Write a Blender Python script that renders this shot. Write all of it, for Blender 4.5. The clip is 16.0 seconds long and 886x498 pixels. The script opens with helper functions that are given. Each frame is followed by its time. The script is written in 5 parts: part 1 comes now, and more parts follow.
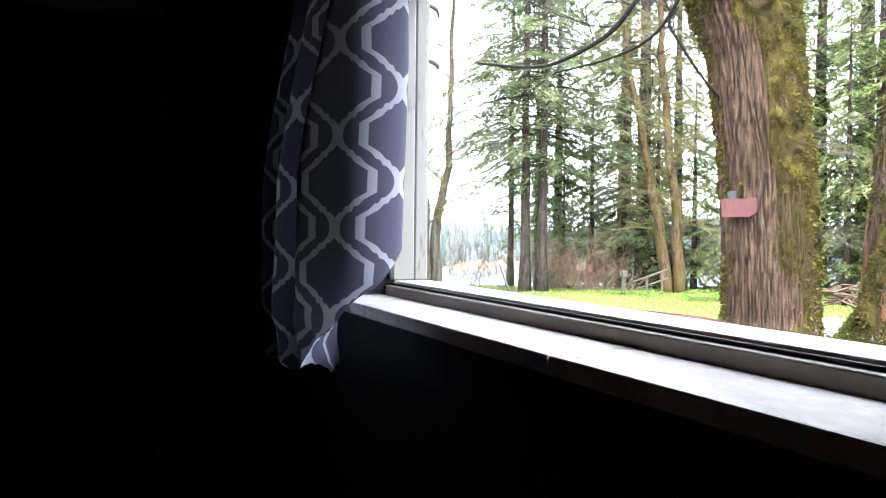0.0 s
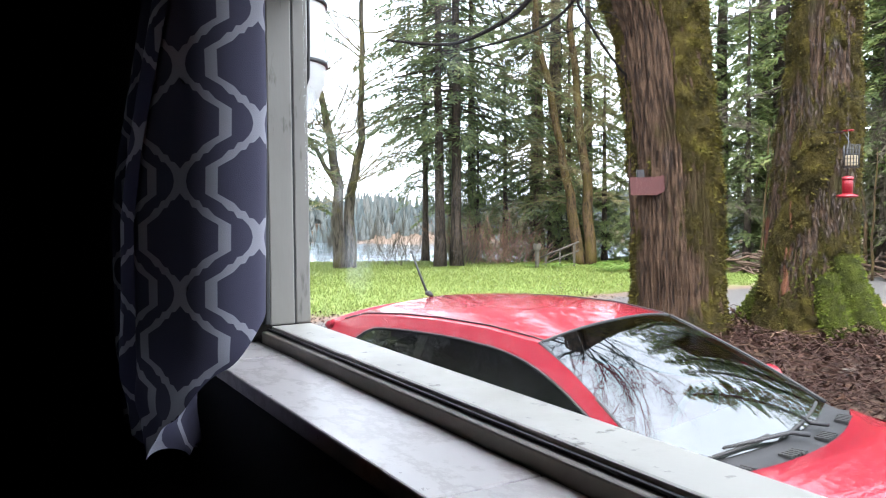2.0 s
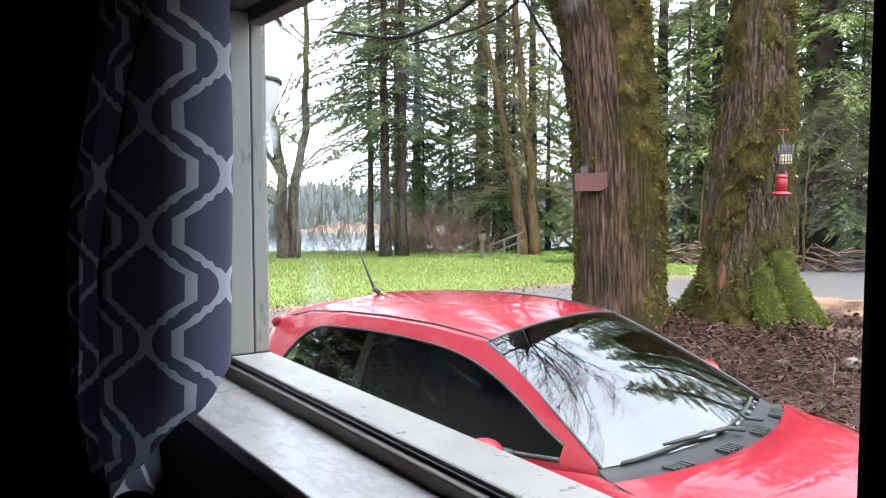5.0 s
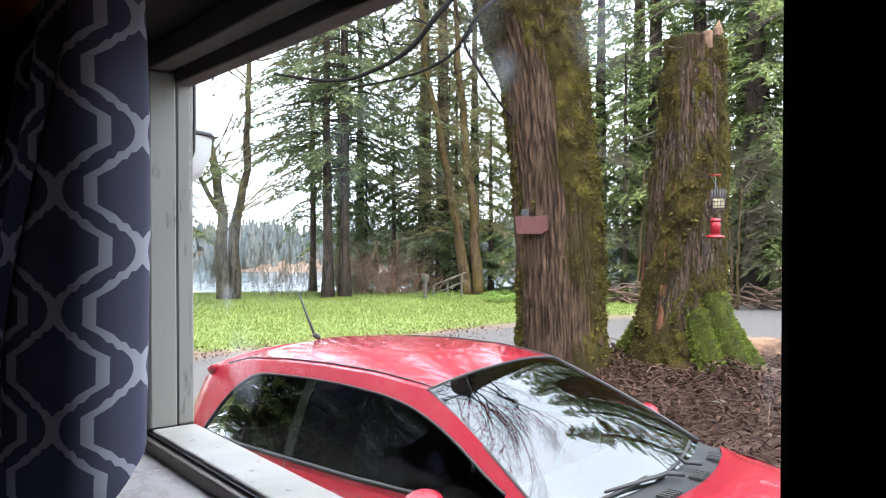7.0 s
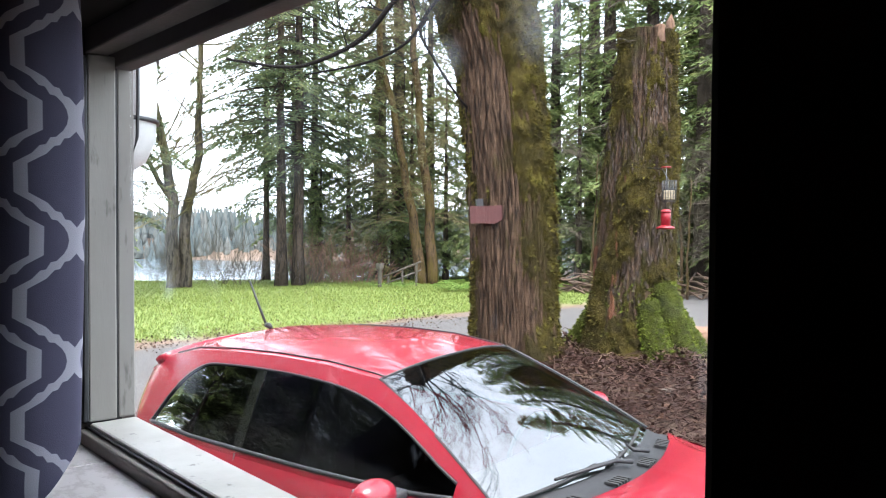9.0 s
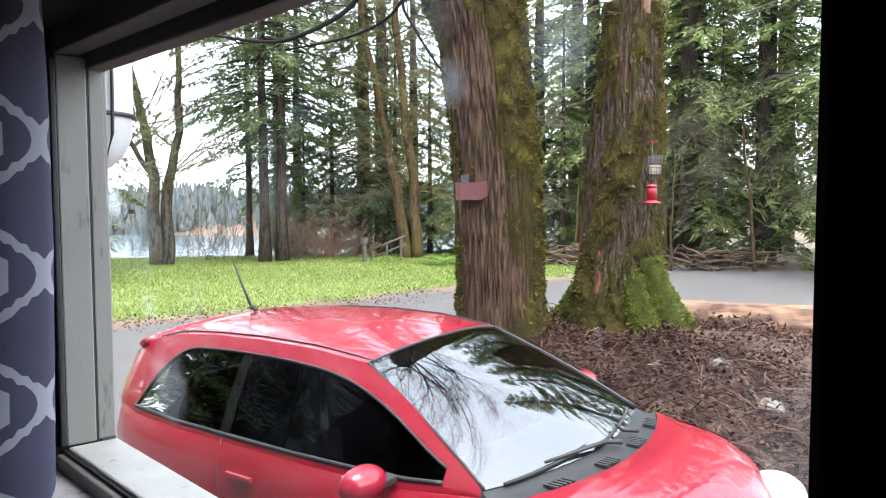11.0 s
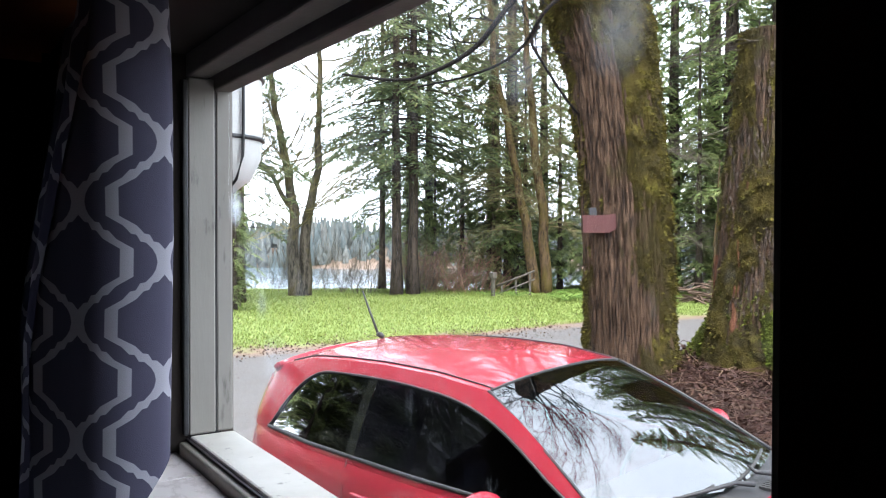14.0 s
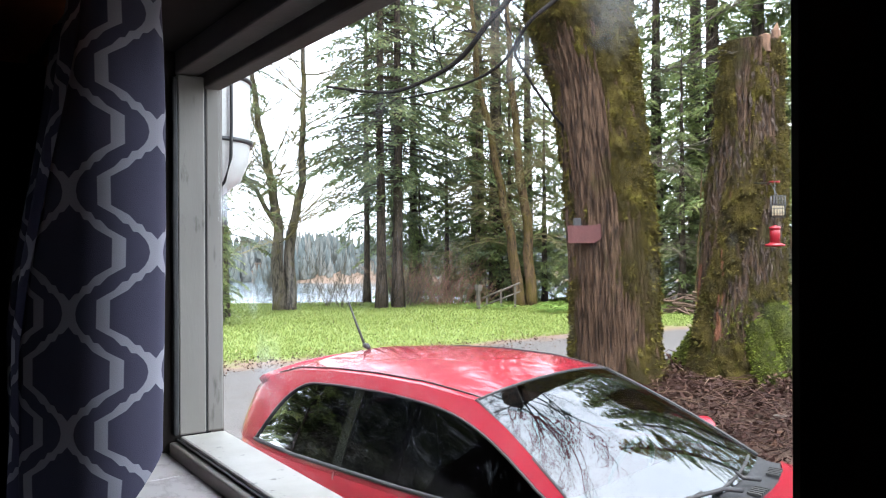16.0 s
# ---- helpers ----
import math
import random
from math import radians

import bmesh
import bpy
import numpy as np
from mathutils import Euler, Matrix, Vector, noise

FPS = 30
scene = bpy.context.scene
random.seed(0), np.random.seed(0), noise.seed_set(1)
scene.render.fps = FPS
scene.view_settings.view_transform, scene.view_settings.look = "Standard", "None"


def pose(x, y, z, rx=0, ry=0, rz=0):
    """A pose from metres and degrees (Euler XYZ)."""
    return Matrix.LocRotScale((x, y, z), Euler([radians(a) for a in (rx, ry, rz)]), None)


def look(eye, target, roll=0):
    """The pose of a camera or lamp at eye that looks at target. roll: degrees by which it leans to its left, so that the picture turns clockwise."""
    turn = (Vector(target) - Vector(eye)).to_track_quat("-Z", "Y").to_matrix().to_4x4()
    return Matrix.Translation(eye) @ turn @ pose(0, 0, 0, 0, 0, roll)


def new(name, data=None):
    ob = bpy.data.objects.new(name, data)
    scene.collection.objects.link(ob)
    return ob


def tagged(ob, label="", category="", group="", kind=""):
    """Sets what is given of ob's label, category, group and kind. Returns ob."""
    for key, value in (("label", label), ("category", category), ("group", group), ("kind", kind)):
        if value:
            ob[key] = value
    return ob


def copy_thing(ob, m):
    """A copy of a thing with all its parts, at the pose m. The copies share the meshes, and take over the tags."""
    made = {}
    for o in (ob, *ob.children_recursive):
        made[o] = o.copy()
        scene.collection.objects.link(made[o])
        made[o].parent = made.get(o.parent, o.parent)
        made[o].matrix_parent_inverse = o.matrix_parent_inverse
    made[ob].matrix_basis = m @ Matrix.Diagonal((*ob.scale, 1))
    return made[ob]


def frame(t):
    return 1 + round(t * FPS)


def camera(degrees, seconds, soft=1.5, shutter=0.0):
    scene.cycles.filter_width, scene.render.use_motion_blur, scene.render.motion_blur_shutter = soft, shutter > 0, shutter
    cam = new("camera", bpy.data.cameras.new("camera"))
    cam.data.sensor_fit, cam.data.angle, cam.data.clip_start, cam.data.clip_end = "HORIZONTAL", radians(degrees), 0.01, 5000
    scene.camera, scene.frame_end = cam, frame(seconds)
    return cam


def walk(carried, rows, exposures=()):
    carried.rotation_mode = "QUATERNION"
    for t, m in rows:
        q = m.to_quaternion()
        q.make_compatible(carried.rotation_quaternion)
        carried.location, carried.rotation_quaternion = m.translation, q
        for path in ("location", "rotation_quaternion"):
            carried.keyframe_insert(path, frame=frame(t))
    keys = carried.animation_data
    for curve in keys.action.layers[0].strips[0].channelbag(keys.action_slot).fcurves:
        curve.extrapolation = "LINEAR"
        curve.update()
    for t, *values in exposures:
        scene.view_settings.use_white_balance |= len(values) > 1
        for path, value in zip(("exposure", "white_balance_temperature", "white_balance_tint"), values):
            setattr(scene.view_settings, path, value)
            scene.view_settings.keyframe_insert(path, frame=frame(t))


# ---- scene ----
cam = camera(58.3, 16.0, 1.05)
PATH = [
    (0, (1.138, -0.424, 1.970), (-0.689, 0.389, 1.935), 0.6),
    (0.5, (1.058, -0.376, 1.990), (-0.728, 0.523, 1.929), 0.7),
    (1, (1.016, -0.356, 2.013), (-0.772, 0.538, 1.942), 0.3),
    (1.5, (1.029, -0.346, 2.04), (-0.729, 0.604, 1.955), -0.1),
    (2, (1.024, -0.327, 2.054), (-0.705, 0.673, 1.953), -0.4),
    (2.5, (1.032, -0.333, 2.052), (-0.683, 0.69, 1.945), -0.4),
    (3, (1.018, -0.328, 2.052), (-0.677, 0.728, 1.938), -0.2),
    (3.5, (1.035, -0.334, 2.057), (-0.647, 0.742, 1.941), -0.1),
    (5.8, (1.027, -0.354, 2.15), (-0.596, 0.809, 2.037), -0.3),
    (6, (1.029, -0.342, 2.156), (-0.58, 0.842, 2.067), -0.3),
    (6.5, (1.025, -0.332, 2.15), (-0.561, 0.885, 2.092), -0.0),
    (7, (1.022, -0.329, 2.146), (-0.552, 0.905, 2.114), 0.0),
    (7.5, (1.027, -0.325, 2.149), (-0.532, 0.928, 2.139), 0.0),
    (8, (1.023, -0.317, 2.15), (-0.499, 0.98, 2.123), 0.1),
    (8.5, (1.029, -0.317, 2.15), (-0.483, 0.992, 2.115), 0.4),
    (9, (1.023, -0.318, 2.148), (-0.479, 1.003, 2.089), 0.4),
    (11.3, (0.973, -0.292, 2.202), (-0.501, 1.052, 2.062), -0.3),
    (11.5, (0.996, -0.316, 2.208), (-0.54, 0.957, 2.068), -0.6),
    (12, (1.025, -0.3185, 2.211), (-0.561, 0.8925, 2.085), -1.1),
    (12.5, (1.027, -0.297, 2.179), (-0.664, 0.767, 2.088), -0.7),
    (13, (1.026, -0.287, 2.164), (-0.659, 0.788, 2.103), -0.4),
    (13.5, (1.022, -0.283, 2.16), (-0.661, 0.796, 2.112), -0.1),
    (14, (1.02, -0.28, 2.158), (-0.655, 0.812, 2.12), 0.1),
    (14.5, (1.03, -0.281, 2.158), (-0.646, 0.81, 2.13), 0.1),
    (15, (1.026, -0.281, 2.153), (-0.649, 0.813, 2.143), 0.1),
    (15.5, (1.018, -0.283, 2.14), (-0.647, 0.825, 2.149), -0.3),
    (16, (1.014, -0.287, 2.136), (-0.639, 0.837, 2.132), -0.3),
]
walk(cam, [(t, look(eye, target, roll)) for t, eye, target, roll in PATH], [(0.0, 2.45, 6200, 10), (0.5, 2.0, 6200, 10), (1.0, 1.55, 6200, 10), (1.5, 1.3, 6200, 10), (16.0, 1.22, 6200, 10)])

# ---- light ----
world = bpy.data.worlds.new("World")
scene.world = world
world.use_nodes = True
wn, wl = world.node_tree.nodes, world.node_tree.links
sky = wn.new("ShaderNodeTexSky")
sky.sky_type = 'NISHITA'
sky.sun_disc = False
sky.sun_elevation = radians(68)
sky.sun_rotation = radians(117)
sky.air_density, sky.dust_density = 1.0, 4.0
hs = wn.new("ShaderNodeHueSaturation")
hs.inputs["Saturation"].default_value = 0.55
wl.new(sky.outputs[0], hs.inputs["Color"])
# a bright, even layer of thin cloud over the clear sky
cloud = wn.new("ShaderNodeMix")
cloud.data_type = 'RGBA'
cloud.inputs["Factor"].default_value = 0.6
cloud.inputs[7].default_value = (3.7, 4.0, 4.3, 1)
wl.new(hs.outputs[0], cloud.inputs[6])
wl.new(cloud.outputs[2], wn["Background"].inputs["Color"])
wn["Background"].inputs["Strength"].default_value = 0.70
sun = new("sun", bpy.data.lights.new("sun", 'SUN'))
sun.data.energy, sun.data.angle, sun.data.color = 2.0, radians(24), (1.0, 0.98, 0.95)
sun.matrix_world = look((5, -2.5, 14), (0, 0, 0))

# ---- small tools ----
rnd = random.Random(7)


def part(name, bm, material, parent=None, label="", smooth=False):
    me = bpy.data.meshes.new(name)
    bm.to_mesh(me)
    bm.free()
    me.materials.append(material)
    if smooth:
        me.shade_smooth()
    ob = new(name, me)
    if parent is not None:
        ob.parent = parent
    return tagged(ob, label)


def raw(name, verts, faces, material, parent=None, label="", smooth=False):
    me = bpy.data.meshes.new(name)
    me.from_pydata(verts, [], faces)
    me.materials.append(material)
    if smooth:
        me.shade_smooth()
    ob = new(name, me)
    if parent is not None:
        ob.parent = parent
    return tagged(ob, label)


def thing(name, label, category, m=None, group="", kind=""):
    ob = new(name)
    ob.empty_display_size = 0.1
    if m is not None:
        ob.matrix_world = m
    return tagged(ob, label, category, group, kind)


def box(bm, x0, x1, y0, y1, z0, z1, bevel=0.0):
    r = bmesh.ops.create_cube(bm, size=1)
    bmesh.ops.transform(bm, matrix=Matrix.LocRotScale(((x0 + x1) / 2, (y0 + y1) / 2, (z0 + z1) / 2), None, (x1 - x0, y1 - y0, z1 - z0)), verts=r["verts"])
    if bevel:
        es = list({e for v in r["verts"] for e in v.link_edges})
        bmesh.ops.bevel(bm, geom=es, offset=bevel, segments=2, affect='EDGES', profile=0.5)
    return bm


def boxed(*a, **k):
    return box(bmesh.new(), *a, **k)


def tube_data(vs, fs, pts, radii, sides=5):
    """Adds a tapered tube through pts to the lists."""
    base = len(vs)
    n = len(pts)
    pts = [Vector(p) for p in pts]
    for i, p in enumerate(pts):
        d = (pts[min(i + 1, n - 1)] - pts[max(i - 1, 0)])
        if d.length < 1e-6:
            d = Vector((0, 0, 1))
        d.normalize()
        a = d.cross(Vector((0.3, 0.2, 1))).normalized()
        b = d.cross(a)
        for k in range(sides):
            w = 2 * math.pi * k / sides
            vs.append(tuple(p + (a * math.cos(w) + b * math.sin(w)) * radii[i]))
    for i in range(n - 1):
        for k in range(sides):
            q = base + i * sides
            fs.append((q + k, q + (k + 1) % sides, q + sides + (k + 1) % sides, q + sides + k))
    fs.append(tuple(base + (n - 1) * sides + k for k in range(sides)))
    fs.append(tuple(base + sides - 1 - k for k in range(sides)))


def tube(name, pts, radii, material, parent=None, label="", sides=8):
    vs, fs = [], []
    if not isinstance(radii, (list, tuple)):
        radii = [radii] * len(pts)
    tube_data(vs, fs, pts, radii, sides)
    return raw(name, vs, fs, material, parent, label, True)


def lathe(name, prof, material, parent=None, label="", sides=32, m=None):
    """A turned body from (radius, z) pairs."""
    vs, fs = [], []
    for r, z in prof:
        for k in range(sides):
            w = 2 * math.pi * k / sides
            v = Vector((r * math.cos(w), r * math.sin(w), z))
            vs.append(tuple(m @ v if m else v))
    for i in range(len(prof) - 1):
        for k in range(sides):
            fs.append((i * sides + k, i * sides + (k + 1) % sides, (i + 1) * sides + (k + 1) % sides, (i + 1) * sides + k))
    fs.append(tuple(range(sides))[::-1])
    fs.append(tuple((len(prof) - 1) * sides + k for k in range(sides)))
    return raw(name, vs, fs, material, parent, label, True)


def grid_faces(nu, nv):
    return [(i * nv + j, i * nv + j + 1, (i + 1) * nv + j + 1, (i + 1) * nv + j) for i in range(nu - 1) for j in range(nv - 1)]


# ---- materials ----
class M:
    """A node material put together step by step."""

    def __init__(self, name, base=(0.5, 0.5, 0.5), rough=0.6, metal=0.0):
        self.mat = bpy.data.materials.new(name)
        self.mat.use_nodes = True
        self.n, self.l = self.mat.node_tree.nodes, self.mat.node_tree.links
        self.b = self.n["Principled BSDF"]
        self.b.inputs["Base Color"].default_value = (*base, 1)
        self.b.inputs["Roughness"].default_value = rough
        self.b.inputs["Metallic"].default_value = metal
        self.col = None
        self.base = base
        self.tc = self.n.new("ShaderNodeTexCoord")
        self.h = None

    def noise(self, scale, detail=4, stretch=(1, 1, 1), coord="Object", rough=0.6):
        mp = self.n.new("ShaderNodeMapping")
        mp.inputs["Scale"].default_value = stretch
        self.l.new(self.tc.outputs[coord], mp.inputs["Vector"])
        t = self.n.new("ShaderNodeTexNoise")
        t.inputs["Scale"].default_value = scale
        t.inputs["Detail"].default_value = detail
        t.inputs["Roughness"].default_value = rough
        self.l.new(mp.outputs[0], t.inputs["Vector"])
        return t.outputs["Fac"]

    def math(self, op, a, b=0.0, c=None):
        m = self.n.new("ShaderNodeMath")
        m.operation = op
        for i, v in enumerate((a, b, c)):
            if v is None:
                continue
            if isinstance(v, (int, float)):
                m.inputs[i].default_value = v
            else:
                self.l.new(v, m.inputs[i])
        return m.outputs[0]

    def ramp(self, fac, lo, hi):
        r = self.n.new("ShaderNodeMapRange")
        r.inputs["From Min"].default_value, r.inputs["From Max"].default_value = lo, hi
        self.l.new(fac, r.inputs["Value"])
        return r.outputs[0]

    def mix(self, fac, colour):
        """Lays colour over what is there, by fac."""
        x = self.n.new("ShaderNodeMix")
        x.data_type = 'RGBA'
        if isinstance(fac, (int, float)):
            x.inputs["Factor"].default_value = fac
        else:
            self.l.new(fac, x.inputs["Factor"])
        if self.col is None:
            x.inputs[6].default_value = (*self.base, 1)
        else:
            self.l.new(self.col, x.inputs[6])
        x.inputs[7].default_value = (*colour, 1)
        self.col = x.outputs[2]
        self.l.new(self.col, self.b.inputs["Base Color"])
        return self

    def bump(self, height, strength=0.4, dist=0.01):
        bp = self.n.new("ShaderNodeBump")
        bp.inputs["Strength"].default_value, bp.inputs["Distance"].default_value = strength, dist
        self.l.new(height, bp.inputs["Height"])
        if self.h is not None:
            self.l.new(self.h, bp.inputs["Normal"])
        self.h = bp.outputs[0]
        self.l.new(self.h, self.b.inputs["Normal"])
        return self

    def rough(self, fac, lo, hi):
        r = self.n.new("ShaderNodeMapRange")
        r.inputs["To Min"].default_value, r.inputs["To Max"].default_value = lo, hi
        self.l.new(fac, r.inputs["Value"])
        self.l.new(r.outputs[0], self.b.inputs["Roughness"])
        return self

    def random(self):
        return self.n.new("ShaderNodeNewGeometry").outputs["Random Per Island"]


def simple(name, base, rough=0.6, metal=0.0, dark=0.7, scale=12.0, bump=0.15, dist=0.004):
    m = M(name, base, rough, metal)
    f = m.noise(scale, 5)
    m.mix(m.ramp(f, 0.35, 0.75), tuple(c * dark for c in base))
    f2 = m.noise(scale * 9, 3)
    m.mix(m.math('MULTIPLY', m.ramp(f2, 0.45, 0.8), 0.4), tuple(c * dark for c in base))
    m.bump(f2, bump, dist)
    return m.mat


def leafy(name, a, b, c, rough=0.6, trans=0.25):
    """Foliage: every clump its own shade between three."""
    m = M(name, a, rough)
    r = m.random()
    m.mix(m.ramp(r, 0.2, 0.7), b)
    m.mix(m.math('MULTIPLY', m.ramp(r, 0.75, 1.0), 0.8), c)
    m.b.inputs["Specular IOR Level"].default_value = 0.25
    tr = m.n.new("ShaderNodeBsdfTranslucent")
    m.l.new(m.col, tr.inputs["Color"])
    mx = m.n.new("ShaderNodeMixShader")
    mx.inputs[0].default_value = trans
    m.l.new(m.b.outputs[0], mx.inputs[1])
    m.l.new(tr.outputs[0], mx.inputs[2])
    m.l.new(mx.outputs[0], m.n["Material Output"].inputs["Surface"])
    return m.mat


def bark(name, base, dark, moss=None, lo=0.52, hi=0.62, ridge=18.0, side=0.0, long=0.24):
    m = M(name, base, 0.9)
    m.b.inputs["Specular IOR Level"].default_value = 0.15
    f = m.noise(ridge, 7, (1, 1, long), rough=0.75)
    m.mix(m.ramp(f, 0.55, 0.42), dark)
    f2 = m.noise(6, 4)
    m.mix(m.math('MULTIPLY', m.ramp(f2, 0.5, 0.75), 0.5), tuple(min(1, x * 1.5) for x in base))
    m.bump(f, 1.0, 0.03)
    if moss:
        g = m.noise(2.2, 8, (1, 1, 0.55), rough=0.68)
        if side:
            sp = m.n.new("ShaderNodeSeparateXYZ")
            m.l.new(m.tc.outputs["Object"], sp.inputs[0])
            g = m.math('ADD', g, m.math('MULTIPLY', m.math('ADD', m.math('MULTIPLY', sp.outputs[0], 0.77), m.math('MULTIPLY', sp.outputs[1], 0.64)), side))
        fine = m.noise(40, 3)
        k = m.ramp(g, lo, hi)
        m.mix(k, moss)
        m.mix(m.math('MULTIPLY', k, m.ramp(fine, 0.4, 0.75)), tuple(x * 0.35 for x in moss))
        m.bump(fine, 0.6, 0.02)
    return m.mat


# Near black stands in for the shade on the window wall and end walls.
WALL = simple("shade_black_wall", (0.012, 0.011, 0.012), 0.8)
# Ceiling and unseen rear wall are pale to bounce window light onto the curtain.
CEIL = simple("pale_bounce_ceiling", (0.55, 0.50, 0.44), 0.7)
PALEWALL = simple("pale_bounce_wall", (0.55, 0.53, 0.50), 0.8)
# The floor's colour carries the darkness of the unlit room as well.
FLOORM = simple("shade_black_floor", (0.03, 0.027, 0.025), 0.95, scale=60)
WOOD = M("orange_stained_wood", (0.55, 0.19, 0.07), 0.5)
_f = WOOD.noise(7, 6, (0.25, 1, 3.0))
WOOD.mix(WOOD.ramp(_f, 0.4, 0.7), (0.34, 0.10, 0.04)).bump(_f, 0.2, 0.003)
WOOD = WOOD.mat
# Dark wood, pushed to near black for the shade around the window.
DARKWOOD = M("shade_dark_casing", (0.018, 0.014, 0.012), 0.85)
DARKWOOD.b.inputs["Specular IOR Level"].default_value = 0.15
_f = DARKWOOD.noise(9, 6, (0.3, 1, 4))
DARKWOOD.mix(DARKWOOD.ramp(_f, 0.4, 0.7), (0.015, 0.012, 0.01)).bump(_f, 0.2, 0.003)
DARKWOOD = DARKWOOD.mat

FRAME = M("weathered_white_frame", (0.50, 0.475, 0.42), 0.5)
_f = FRAME.noise(6, 6)
FRAME.mix(FRAME.math('MULTIPLY', FRAME.ramp(_f, 0.42, 0.7), 0.6), (0.27, 0.24, 0.19))
_g = FRAME.noise(55, 5, (1, 1, 0.4))
FRAME.mix(FRAME.math('MULTIPLY', FRAME.ramp(_g, 0.62, 0.7), 0.7), (0.10, 0.09, 0.07)).bump(_g, 0.15, 0.002)
FRAME = FRAME.mat
# Frame paint again, its base darkened for the jamb's shade; streaks are grime.
JAMB = M("grimy_shaded_jamb_paint", (0.20, 0.188, 0.165), 0.6)
_f = JAMB.noise(5, 6, (1, 1, 0.5))
JAMB.mix(JAMB.math('MULTIPLY', JAMB.ramp(_f, 0.42, 0.7), 0.6), (0.15, 0.135, 0.11))
_g = JAMB.noise(38, 5, (1, 1, 0.25))
JAMB.mix(JAMB.math('MULTIPLY', JAMB.ramp(_g, 0.60, 0.68), 0.7), (0.05, 0.045, 0.036)).bump(_g, 0.2, 0.002)
JAMB = JAMB.mat
GASKET = simple("black_gasket", (0.012, 0.012, 0.012), 0.6)
RAIL = simple("brown_grey_track", (0.24, 0.215, 0.175), 0.6)
HEADWOOD = simple("brown_head_wood", (0.11, 0.095, 0.08), 0.7)

TILE = M("veined_marble_tile", (0.52, 0.48, 0.46), 0.28)
_f = TILE.noise(9, 8, (1, 1.6, 1), rough=0.7)
_v = TILE.math('ABSOLUTE', TILE.math('SUBTRACT', _f, 0.5))
TILE.mix(TILE.math('MULTIPLY', TILE.ramp(_v, 0.05, 0.0), 0.6), (0.30, 0.26, 0.24))
_g = TILE.noise(3.5, 5)
TILE.mix(TILE.math('MULTIPLY', TILE.ramp(_g, 0.45, 0.7), 0.6), (0.36, 0.32, 0.30))
TILE.rough(_f, 0.18, 0.45).bump(_f, 0.08, 0.004)
TILE = TILE.mat

CURTAIN = M("trellis_curtain_cloth", (0.043, 0.041, 0.070), 0.9)
_uv = CURTAIN.n.new("ShaderNodeSeparateXYZ")
CURTAIN.l.new(CURTAIN.tc.outputs["UV"], _uv.inputs[0])
HALF, PER = 0.078, 0.104


def trellis(shift_u, shift_v):
    """Distance from one column family's stepped line, in metres."""
    m = CURTAIN
    u = m.math('ABSOLUTE', m.math('SUBTRACT', m.math('FLOORED_MODULO', m.math('ADD', _uv.outputs[0], HALF + shift_u), 2 * HALF), HALF))
    v = m.math('FLOORED_MODULO', m.math('ADD', m.math('DIVIDE', _uv.outputs[1], PER), shift_v), 1.0)
    v = m.math('SUBTRACT', 0.5, m.math('ABSOLUTE', m.math('SUBTRACT', v, 0.5)))
    r = m.n.new("ShaderNodeValToRGB")
    stops = ((0, .03), (.06, .06), (.11, .13), (.165, .26), (.172, .36), (.23, .44), (.238, .54), (.305, .68), (.345, .84), (.385, 1.0))
    e = r.color_ramp.elements
    while len(e) < len(stops):
        e.new(0.5)
    for k, (p, s) in enumerate(stops):
        e[k].position, e[k].color = p, (s, s, s, 1)
    m.l.new(v, r.inputs[0])
    c = m.math('MULTIPLY', r.outputs[0], 0.045)
    return m.math('ABSOLUTE', m.math('SUBTRACT', u, c))


_d = CURTAIN.math('MINIMUM', trellis(0, 0), trellis(HALF, 0.5))
_band = CURTAIN.ramp(_d, 0.0060, 0.0052)
CURTAIN.mix(_band, (0.29, 0.287, 0.325))
_w = CURTAIN.noise(900, 2, coord="UV")
CURTAIN.mix(CURTAIN.math('MULTIPLY', _w, 0.25), (0.06, 0.055, 0.09)).bump(_w, 0.3, 0.001)
_tr = CURTAIN.n.new("ShaderNodeBsdfTranslucent")
CURTAIN.l.new(CURTAIN.col, _tr.inputs["Color"])
_mx = CURTAIN.n.new("ShaderNodeMixShader")
_mx.inputs[0].default_value = 0.10
CURTAIN.l.new(CURTAIN.b.outputs[0], _mx.inputs[1])
CURTAIN.l.new(_tr.outputs[0], _mx.inputs[2])
CURTAIN.l.new(_mx.outputs[0], CURTAIN.n["Material Output"].inputs["Surface"])
CURTAIN = CURTAIN.mat

PANE = M("smudged_glare_glass", (0.9, 0.92, 0.95), 0.9)
_s = PANE.noise(5, 5, rough=0.55)
_s2 = PANE.noise(38, 4, (1, 1, 0.5))
_k = PANE.math('ADD', PANE.math('MULTIPLY', PANE.ramp(_s, 0.60, 0.8), 0.05), PANE.math('MULTIPLY', PANE.ramp(_s2, 0.64, 0.75), 0.02))
# finger smudges and breath marks, plus lens flare and glare painted on the glass
_ps = PANE.n.new("ShaderNodeSeparateXYZ")
PANE.l.new(PANE.tc.outputs["Object"], _ps.inputs[0])
